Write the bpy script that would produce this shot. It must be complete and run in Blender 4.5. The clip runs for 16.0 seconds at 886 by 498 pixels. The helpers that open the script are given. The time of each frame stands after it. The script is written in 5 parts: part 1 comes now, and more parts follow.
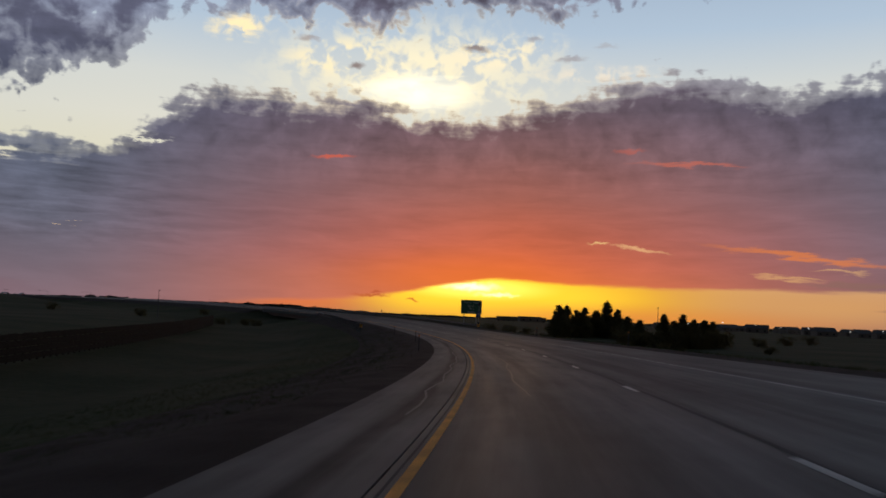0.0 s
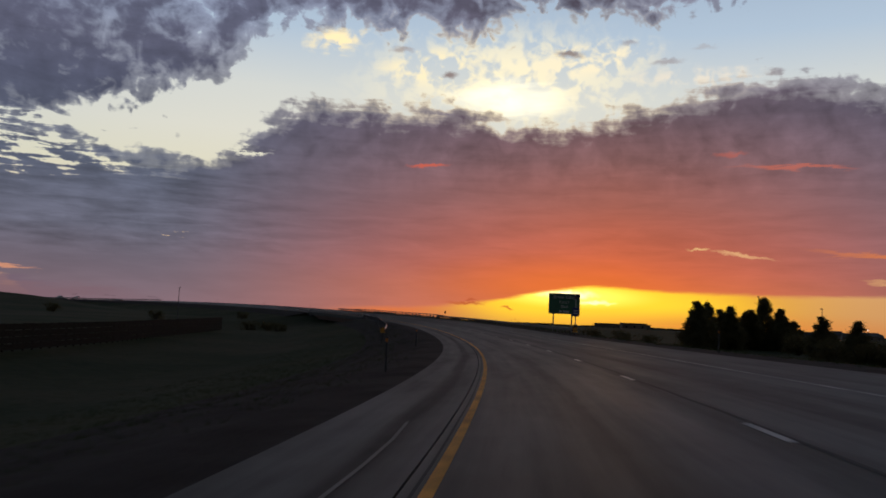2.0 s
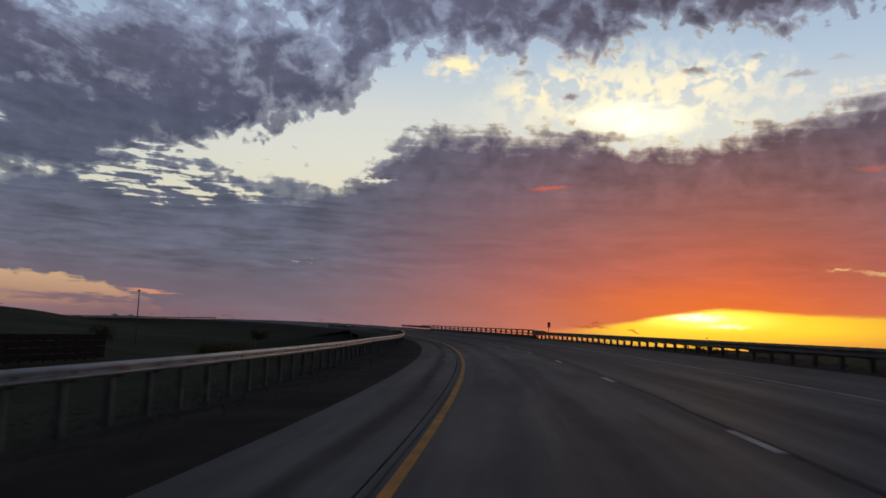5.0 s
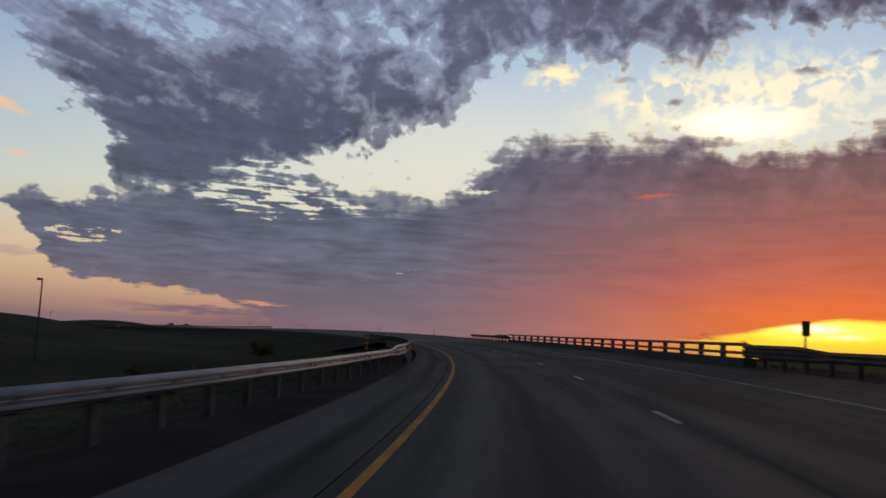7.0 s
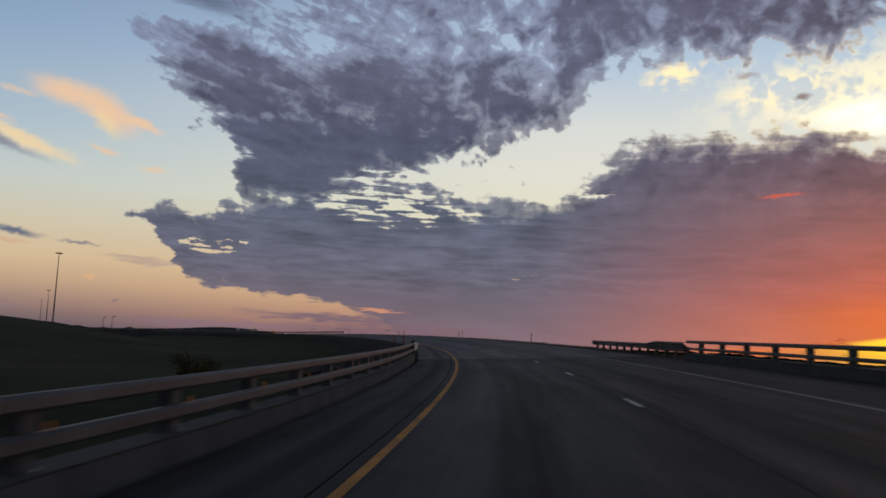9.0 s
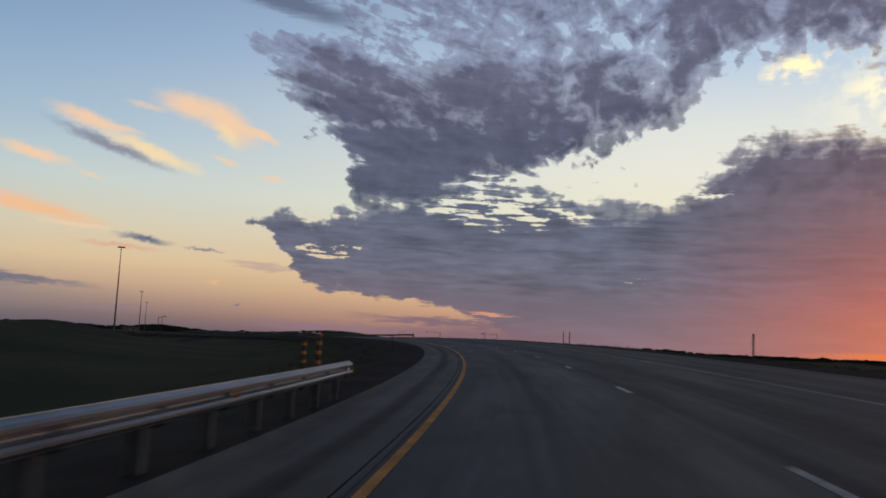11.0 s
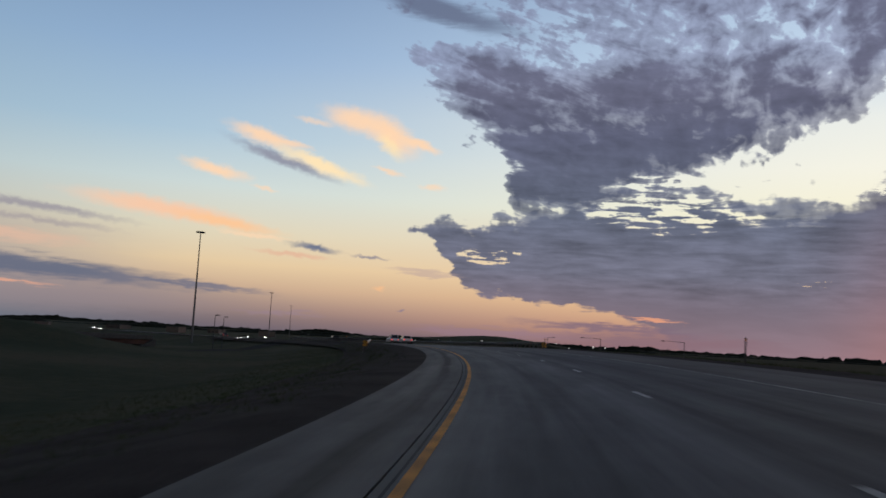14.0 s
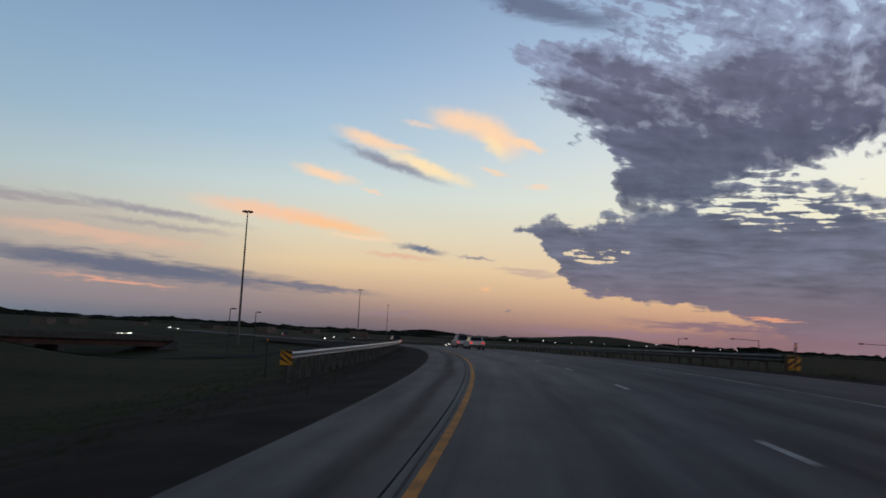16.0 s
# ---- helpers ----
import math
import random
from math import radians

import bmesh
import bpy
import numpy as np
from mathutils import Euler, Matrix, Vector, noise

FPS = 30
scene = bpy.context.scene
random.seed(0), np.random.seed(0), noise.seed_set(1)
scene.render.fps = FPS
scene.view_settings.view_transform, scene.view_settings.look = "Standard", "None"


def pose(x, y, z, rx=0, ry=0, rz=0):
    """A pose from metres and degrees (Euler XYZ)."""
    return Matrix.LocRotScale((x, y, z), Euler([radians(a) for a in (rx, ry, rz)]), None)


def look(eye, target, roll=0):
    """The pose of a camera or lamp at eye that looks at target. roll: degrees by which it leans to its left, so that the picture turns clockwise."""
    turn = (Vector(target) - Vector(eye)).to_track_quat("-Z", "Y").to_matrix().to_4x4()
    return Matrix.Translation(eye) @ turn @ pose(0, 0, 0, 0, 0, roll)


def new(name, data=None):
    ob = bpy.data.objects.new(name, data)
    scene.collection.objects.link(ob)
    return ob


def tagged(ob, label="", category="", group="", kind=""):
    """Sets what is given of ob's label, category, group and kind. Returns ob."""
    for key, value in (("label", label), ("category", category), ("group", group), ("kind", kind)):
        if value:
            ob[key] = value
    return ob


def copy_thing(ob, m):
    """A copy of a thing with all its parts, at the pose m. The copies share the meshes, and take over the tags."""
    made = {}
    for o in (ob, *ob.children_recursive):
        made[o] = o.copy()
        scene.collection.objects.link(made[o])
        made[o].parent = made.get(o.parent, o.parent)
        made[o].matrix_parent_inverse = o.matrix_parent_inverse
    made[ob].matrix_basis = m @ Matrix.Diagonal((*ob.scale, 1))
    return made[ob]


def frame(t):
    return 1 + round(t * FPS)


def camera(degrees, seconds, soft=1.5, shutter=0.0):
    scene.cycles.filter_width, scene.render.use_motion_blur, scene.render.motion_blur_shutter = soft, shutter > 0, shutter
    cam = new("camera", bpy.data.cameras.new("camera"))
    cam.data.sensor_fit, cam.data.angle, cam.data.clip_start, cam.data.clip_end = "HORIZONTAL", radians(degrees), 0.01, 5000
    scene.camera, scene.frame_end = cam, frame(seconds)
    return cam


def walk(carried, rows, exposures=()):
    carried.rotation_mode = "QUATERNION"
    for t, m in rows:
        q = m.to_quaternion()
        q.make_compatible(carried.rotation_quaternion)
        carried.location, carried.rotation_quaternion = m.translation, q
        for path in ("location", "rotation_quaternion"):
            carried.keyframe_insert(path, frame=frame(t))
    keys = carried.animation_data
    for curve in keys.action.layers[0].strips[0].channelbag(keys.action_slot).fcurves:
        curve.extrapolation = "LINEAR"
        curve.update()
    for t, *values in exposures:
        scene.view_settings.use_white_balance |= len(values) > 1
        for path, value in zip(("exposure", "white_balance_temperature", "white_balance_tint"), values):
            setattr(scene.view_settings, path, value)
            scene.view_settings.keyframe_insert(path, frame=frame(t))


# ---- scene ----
cam = camera(56.2, 16.0, soft=1.7, shutter=0.3)
# seconds, place, yaw, pitch, lean
ROWS = [
    (0.0, 1.859, 0.468, 0.432, 0.000, 4.370, -2.309),
    (0.5, 3.032, 14.934, 0.066, 1.907, 4.316, -2.088),
    (1.0, 3.822, 29.427, -0.251, 3.615, 4.456, -2.195),
    (1.5, 4.235, 43.901, -0.520, 5.108, 4.601, -2.113),
    (2.0, 4.261, 58.329, -0.759, 6.524, 4.652, -2.371),
    (2.5, 3.911, 72.718, -0.971, 7.851, 4.823, -2.501),
    (3.0, 3.219, 87.086, -1.150, 9.156, 5.051, -2.467),
    (3.5, 2.206, 101.434, -1.281, 10.505, 5.258, -2.460),
    (4.0, 0.822, 115.752, -1.366, 11.878, 5.492, -2.476),
    (4.5, -0.975, 130.028, -1.397, 13.370, 5.714, -2.480),
    (5.0, -3.174, 144.251, -1.363, 14.982, 5.925, -2.471),
    (5.5, -5.777, 158.415, -1.262, 16.681, 6.112, -2.462),
    (6.0, -8.793, 172.507, -1.127, 18.440, 6.258, -2.464),
    (6.5, -12.224, 186.516, -0.981, 20.226, 6.349, -2.489),
    (7.0, -16.063, 200.428, -0.823, 22.041, 6.385, -2.538),
    (7.5, -20.361, 214.232, -0.667, 24.048, 6.392, -2.556),
    (8.0, -25.159, 227.911, -0.518, 26.024, 6.463, -2.477),
    (8.5, -30.454, 241.447, -0.373, 28.015, 6.466, -2.387),
    (9.0, -36.260, 254.827, -0.223, 30.097, 6.476, -2.485),
    (9.5, -42.522, 267.996, -0.065, 32.098, 6.467, -2.565),
    (10.0, -49.224, 280.934, 0.100, 34.017, 6.441, -2.626),
    (10.5, -56.343, 293.621, 0.272, 35.887, 6.413, -2.682),
    (11.0, -63.867, 306.050, 0.449, 37.742, 6.399, -2.744),
    (11.5, -71.770, 318.201, 0.636, 39.614, 6.416, -2.824),
    (12.0, -80.042, 330.053, 0.831, 41.504, 6.464, -2.924),
    (12.5, -88.667, 341.607, 1.036, 43.243, 6.442, -3.126),
    (13.0, -97.619, 352.865, 1.227, 44.952, 6.385, -3.106),
    (13.5, -106.920, 363.817, 1.394, 46.785, 6.281, -3.020),
    (14.0, -116.586, 374.457, 1.537, 48.786, 6.223, -3.062),
    (14.5, -126.606, 384.781, 1.663, 50.739, 6.141, -3.005),
    (15.0, -136.981, 394.799, 1.772, 52.569, 6.035, -3.004),
    (15.5, -147.692, 404.492, 1.864, 54.329, 5.950, -3.040),
    (16.0, -158.710, 413.835, 1.930, 56.143, 5.861, -3.067),
]
walk(cam, [(t, pose(x, y, z, 90 + pitch, lean, yaw)) for t, x, y, z, yaw, pitch, lean in ROWS],
     exposures=[(0, -0.3), (4.2, -0.28), (6.3, -0.26), (9.2, -0.25), (11.3, -0.09), (12.2, 0.03), (16, 0.0)])


# ---- world: dusk sky with two cloud decks, low sun gap under the lower deck ----
def lin(r, g, b):
    return tuple((c / 255 / 12.92) if c < 10.3 else ((c / 255 + 0.055) / 1.055) ** 2.4 for c in (r, g, b)) + (1.0,)


SUN_AZ, SUN_EL = 3.5, 1.6          # degrees right of +y, degrees above the horizon
world = bpy.data.worlds.new("dusk_sky")
scene.world = world
world.use_nodes = True
wt = world.node_tree
wt.nodes.clear()


def wn(kind, **props):
    n = wt.nodes.new(kind)
    for k, v in props.items():
        if k == "blend_type":
            n.blend_type = v
        elif k == "data_type":
            n.data_type = v
        elif k == "interpolation_type":
            n.interpolation_type = v
        elif k == "noise_dimensions":
            n.noise_dimensions = v
        elif k == "operation":
            n.operation = v
    return n


def put(sock, v):
    if isinstance(v, bpy.types.NodeSocket):
        wt.links.new(v, sock)
    else:
        sock.default_value = v


def op(name, *args):
    n = wn("ShaderNodeMath", operation=name)
    for i, a in enumerate(args):
        put(n.inputs[i], a)
    return n.outputs[0]


def plus(*args):
    r = args[0]
    for a in args[1:]:
        r = op("ADD", r, a)
    return r


def times(*args):
    r = args[0]
    for a in args[1:]:
        r = op("MULTIPLY", r, a)
    return r


def less(a, b):
    return op("SUBTRACT", a, b)


def swing(n, k):
    """Noise about zero, k from side to side."""
    return times(less(n, 0.5), k)


def step(x, a, b, lo=0.0, hi=1.0):
    n = wn("ShaderNodeMapRange", interpolation_type="SMOOTHSTEP")
    for i, v in enumerate((x, a, b, lo, hi)):
        put(n.inputs[i], v)
    return n.outputs[0]


def vec(x, y, z=0.0):
    n = wn("ShaderNodeCombineXYZ")
    for i, v in enumerate((x, y, z)):
        put(n.inputs[i], v)
    return n.outputs[0]


def grey(v):
    n = wn("ShaderNodeCombineColor")
    for i in range(3):
        put(n.inputs[i], v)
    return n.outputs[0]


def wnoise(v, scale, detail=5.0, rough=0.55, warp=0.0):
    n = wn("ShaderNodeTexNoise", noise_dimensions="3D")
    put(n.inputs["Vector"], v)
    n.inputs["Scale"].default_value, n.inputs["Detail"].default_value = scale, detail
    n.inputs["Roughness"].default_value, n.inputs["Distortion"].default_value = rough, warp
    return n.outputs[0]


U0, U1, E0, E1 = -100.0, 60.0, -5.0, 45.0


def edge(u, points):
    """A height in degrees as a function of the bearing."""
    x = times(less(u, U0), 1 / (U1 - U0))
    n = wn("ShaderNodeFloatCurve")
    c = n.mapping.curves[0]
    while len(c.points) > 2:
        c.points.remove(c.points[1])
    pts = [((x - U0) / (U1 - U0), (e - E0) / (E1 - E0)) for x, e in points]
    c.points[0].location, c.points[1].location = pts[0], pts[-1]
    for p in pts[1:-1]:
        c.points.new(*p)
    for p in c.points:
        p.handle_type = "AUTO_CLAMPED"
    n.mapping.update()
    put(n.inputs["Value"], x)
    return plus(times(n.outputs[0], E1 - E0), E0)


def ramp(x, top, stops):
    x = times(x, 1 / top)
    n = wn("ShaderNodeValToRGB")
    cr = n.color_ramp
    while len(cr.elements) > 1:
        cr.elements.remove(cr.elements[-1])
    for i, (e, rgb) in enumerate(stops):
        el = cr.elements[0] if i == 0 else cr.elements.new(e / top)
        el.position, el.color = e / top, lin(*rgb)
    put(n.inputs[0], x)
    return n.outputs[0]


def mix(f, a, b, how="MIX"):
    n = wn("ShaderNodeMix", data_type="RGBA", blend_type=how)
    put(n.inputs[0], f)
    put(n.inputs[6], a)
    put(n.inputs[7], b)
    return n.outputs[2]


def oval(p, u, e, ru, re, turn=0.0, inner=0.0):
    """1 inside a turned ellipse on the sky, falling to 0 at its rim."""
    c, q = math.cos(radians(turn)), math.sin(radians(turn))
    a = op("MULTIPLY_ADD", p[1], q / ru, op("MULTIPLY_ADD", p[0], c / ru, -(u * c + e * q) / ru))
    b = op("MULTIPLY_ADD", p[1], c / re, op("MULTIPLY_ADD", p[0], -q / re, (u * q - e * c) / re))
    return step(op("SQRT", op("MULTIPLY_ADD", a, a, times(b, b))), 1.0, inner)


tc = wn("ShaderNodeTexCoord")
sep = wn("ShaderNodeSeparateXYZ")
put(sep.inputs[0], tc.outputs["Generated"])
dx, dy, dz = sep.outputs
az = times(op("ARCTAN2", dx, dy), 57.2958)
el = times(op("ARCSINE", dz), 57.2958)
flat = (az, el)
up = op("MAXIMUM", dz, 0.0)
high = plus(up, 0.11)
plane = vec(op("DIVIDE", dx, high), op("DIVIDE", dy, high))     # where the line of sight meets the cloud layer
n_mid = wnoise(plane, 5.0, 4.5, 0.52, 0.2)
tilt = vec(times(plus(az, times(el, -0.3)), 0.075), times(plus(el, times(az, 0.16)), 0.14))
cells = wnoise(tilt, 6.0, 5.0, 0.56, 0.35)             # soft cloud puffs about a degree wide
n_fine = wnoise(tilt, 21.0, 4.0, 0.60, 0.5)
wide = vec(times(az, 0.06), times(el, 0.42))
n_str = wnoise(wide, 3.2, 6.0, 0.6, 0.4)                # long level streaks
n_thin = wnoise(vec(times(az, 0.13), times(el, 0.9)), 3.0, 5.0, 0.6, 0.5)   # short thin streaks
n_wid = wnoise(vec(times(az, 0.03), times(el, 0.09)), 3.0, 4.0, 0.5, 0.6)
even = vec(times(az, 0.95), el)
puffs = wnoise(even, 0.55, 3.0, 0.50, 0.6)               # rounded puffs a degree and a half wide
small = wnoise(even, 1.25, 2.5, 0.50, 0.5)
feather = wnoise(vec(plus(times(az, 0.20), times(el, -0.075)), plus(times(el, 0.72), times(az, 0.22))), 1.0, 5.0, 0.58, 0.35)   # drawn out down to the right

# the two decks' outlines
low_top = edge(az, [(-100, -5), (-56, -4), (-52, 6), (-50.5, 7.6), (-48.7, 8.2), (-45.6, 8.6), (-42.3, 9.6), (-37.8, 11.0), (-34.0, 11.4), (-31.5, 10.8), (-29.0, 10.0), (-25.8, 10.2),
                    (-23.0, 10.1), (-21.2, 10.8), (-19.8, 12.3), (-18.2, 13.5), (-16.4, 14.1), (-12.0, 14.2), (-6.4, 14.4), (-4.0, 13.9), (-1.4, 13.5), (1.0, 13.1),
                    (3.2, 13.8), (6.0, 14.4), (9.0, 15.1), (11.5, 15.8), (15.5, 16.2), (19.0, 15.7), (22.6, 15.0), (26.0, 15.4), (40, 16), (60, 12)])
low_base = edge(az, [(-100, 20), (-60, 12), (-50.5, 7.2), (-48.7, 5.4), (-47, 3.6), (-44, 3.05), (-38.7, 2.5), (-35.5, 1.8), (-33.2, 0.6), (-31, -1), (-20, -1),
                     (-15.5, 0.1), (-7, 0.7), (-4.2, 1.0), (-2.2, 1.4), (0.7, 2.0), (4.6, 2.4), (8.5, 2.25), (16, 2.1), (19.5, 2.2), (28, 2.2), (40, 2.0), (60, 2.0)])
high_base = edge(az, [(-100, 45), (-66, 36), (-57.5, 22.6), (-54.2, 20.3), (-52.1, 18.4), (-49.0, 16.2), (-48.0, 15.2), (-46.2, 14.1), (-45.3, 12.8), (-44.8, 10.6), (-43.4, 8.8), (-39.5, 8.4),
                      (-37.0, 9.3), (-34.5, 10.4), (-31.5, 11.8), (-29.6, 12.7), (-26.1, 13.9), (-23.5, 15.1), (-21.7, 16.4), (-20.2, 17.8), (-18.7, 18.9), (-13.5, 19.2), (-11.0, 18.8),
                      (-8.7, 19.2), (-5.1, 18.1), (-2.7, 18.9), (-1.2, 19.6), (4.9, 19.8), (8.6, 19.8), (11.4, 20.4), (14.4, 20.8), (20, 22.5), (30, 32), (60, 40)])
in_low = op("MINIMUM", op("MINIMUM", times(less(low_top, el), 1.3), times(plus(el, times(low_base, -1.0), swing(n_str, 0.55)), 2.6)), 5.0)
thin_top = plus(times(step(el, 16.5, 21.0), step(az, -20, -27), -2.4), times(step(el, 18.8, 21.5), step(az, -43.5, -48), -1.8))
in_high = plus(op("MINIMUM", times(less(el, high_base), 1.3), 2.9), thin_top, times(step(az, -24, -8), -0.9))


# bearing and height with torn edges, for streaks and, less torn, for single small clouds
sky_xy = (plus(az, swing(cells, 1.6), swing(n_str, 3.2)), plus(el, swing(n_mid, 0.8), swing(n_thin, 1.0)))
sky_soft = (plus(az, swing(puffs, 1.3), swing(n_thin, 0.8)), plus(el, swing(small, 0.5), swing(n_fine, 0.3)))


def cloud(u, e, ru, re, turn=0.0, inner=0.25):
    return oval(sky_xy, u, e, ru, re, turn, inner)


def small_cloud(u, e, ru, re, turn=0.0, inner=0.15):
    return oval(sky_soft, u, e, ru, re, turn, inner)


calm = op("MAXIMUM", step(el, 3.0, 11.0), times(step(az, -22, -30, 0.0, 1.2), step(el, 1.6, 4.2, 0.4, 1.1)))                            # the lower deck's base is smooth
gap_streaks = plus(times(cloud(-34.0, 8.7, 8.0, 2.6, -2), 5.5), times(cloud(-45.4, 6.0, 3.4, 1.1), 8.0), times(cloud(-24.4, 4.75, 3.0, 0.5), 8.0), times(cloud(-34.5, 11.3, 4.5, 0.8), 3.0),
                   times(cloud(-26.5, 8.6, 4.0, 0.7), 1.2), times(cloud(-19.8, 10.6, 2.2, 0.6, 4), 4.5))
afar = step(az, -26, -41)                                                                        # puffs towards the sun, feathers away from it
grain = plus(times(puffs, less(1.0, afar)), times(feather, afar))
fray_low = plus(swing(puffs, 4.2), swing(small, 1.8), swing(n_mid, 2.2), swing(n_fine, 0.8))
f_low = plus(in_low, times(fray_low, calm), times(swing(n_str, 3.8), calm), 0.2)
bite = plus(times(cloud(-45.0, 12.3, 2.0, 0.9, -18), -3.0), times(cloud(-46.2, 10.0, 1.6, 0.5, 0), -2.5), times(cloud(-37.0, 10.6, 2.6, 0.5, -8), -2.5))
f_high = plus(in_high, bite, swing(grain, 9.0), swing(small, 3.2), swing(n_fine, 1.2), swing(n_mid, 2.0), swing(n_wid, 4.5), 0.35)
f_all = less(op("MAXIMUM", f_low, f_high), times(gap_streaks, step(plus(times(n_thin, 0.6), times(cells, 0.4)), 0.44, 0.60)))
cover = step(f_all, -0.2, 0.75)

# clear sky: cool away from the sun, cream towards it
cool = ramp(el, 40, [(0, (104, 99, 110)), (0.8, (126, 113, 117)), (1.7, (163, 140, 131)), (2.8, (200, 171, 146)), (4.4, (228, 202, 163)), (6.6, (222, 213, 188)), (9.5, (203, 216, 215)),
                     (13, (171, 197, 216)), (18, (146, 175, 208)), (30, (84, 112, 155))])
warm = ramp(el, 40, [(0, (150, 110, 112)), (1.2, (205, 150, 124)), (3.0, (232, 186, 140)), (6, (236, 210, 176)), (9, (246, 240, 212)), (12, (244, 242, 228)), (15, (234, 237, 232)),
                     (19, (196, 216, 236)), (30, (135, 160, 196))])
clear = mix(step(az, -72, -18), cool, warm)
clear = mix(times(step(az, -62, -90), 0.4), clear, lin(120, 150, 170))
glow = oval(flat, -2.5, 16.2, 14, 5.0, 0, 0.1)
clear = mix(times(glow, step(plus(times(puffs, 0.7), times(small, 0.5)), 0.50, 0.68, 0.12, 1.0)), clear, (1.25, 1.13, 0.80, 1))
clear = mix(times(oval(sky_xy, -2.4, 15.0, 5.4, 1.7, 0, 0.1), step(cells, 0.3, 0.6, 0.6, 1.0)), clear, (1.8, 1.65, 1.2, 1))
slot = oval(flat, 6, 1.2, 21, 4.0, 0, 0.3)
clear = mix(slot, clear, lin(255, 186, 62))
clear = mix(oval(flat, 3.5, 1.4, 13, 2.4, 0, 0.3), clear, (1.4, 0.88, 0.05, 1))
clear = mix(oval(flat, 2.2, 1.75, 6.5, 1.0), clear, (2.0, 1.55, 0.22, 1))
clear = mix(oval(sky_soft, 1.8, 1.85, 2.6, 0.42), clear, (2.4, 2.1, 1.1, 1))
clear = mix(oval(sky_soft, 3.6, 1.35, 1.8, 0.22), clear, (2.2, 1.9, 0.8, 1))
clear = mix(times(oval(flat, -10, 0.5, 8, 1.8), 0.85), clear, lin(246, 128, 72))
clear = mix(times(oval(flat, 25, 1.2, 13, 2.6), 0.85), clear, lin(232, 172, 108))
clear = mix(times(oval(flat, 13, -0.1, 20, 1.5), 0.8), clear, lin(248, 152, 70))

# cloud colour: slate away from the sun, rose and ember low towards it; thin cloud lets the sky through
ember = ramp(el, 40, [(0, (254, 126, 58)), (2.2, (252, 122, 60)), (3.6, (240, 114, 72)), (5.5, (214, 108, 82)), (8, (182, 107, 95)), (11, (145, 101, 101)), (14, (115, 95, 105)), (19, (108, 100, 116)),
                      (30, (70, 70, 90))])
slate = ramp(el, 40, [(0, (142, 118, 128)), (2, (126, 112, 125)), (5, (110, 111, 129)), (9, (100, 107, 127)), (14, (94, 98, 121)), (17, (102, 104, 127)), (20, (116, 120, 146)), (30, (70, 72, 94))])
toward = step(op("ABSOLUTE", less(az, 5.0)), 32, -3)
core_c = mix(toward, slate, ember)
above = step(el, 7, 12)
shade = plus(0.98, times(swing(grain, -0.9), above), times(swing(small, -0.3), above), times(swing(n_str, 0.50), step(el, 1.5, 5.0, 0.45, 1.0)), swing(n_wid, 0.45), times(plus(swing(n_thin, 0.75), swing(n_str, 0.5), swing(cells, 0.5)), step(az, -12, -26), step(el, 2, 5), step(el, 13, 8)))
core_c = mix(1.0, core_c, grey(shade), "MULTIPLY")
thin_c = mix(0.30, mix(1.0, core_c, (1.5, 1.5, 1.5, 1), "MULTIPLY"), clear)
body_c = mix(plus(step(f_all, 0.4, 3.4), times(step(el, 9, 5), 0.8), times(step(el, 16.5, 12.5), step(f_all, 0.0, 1.0), 0.5)), thin_c, core_c)
near_sun = oval(flat, -2, 16, 22, 7, 0, 0.1)
body_c = mix(times(step(f_all, 1.5, 0.0), step(el, 7, 11), near_sun, 0.8), body_c, lin(255, 234, 196))
body_c = mix(times(oval(flat, 1, 2.6, 11, 2.4), 0.5), body_c, lin(255, 122, 48))
sky_c = mix(cover, clear, body_c)

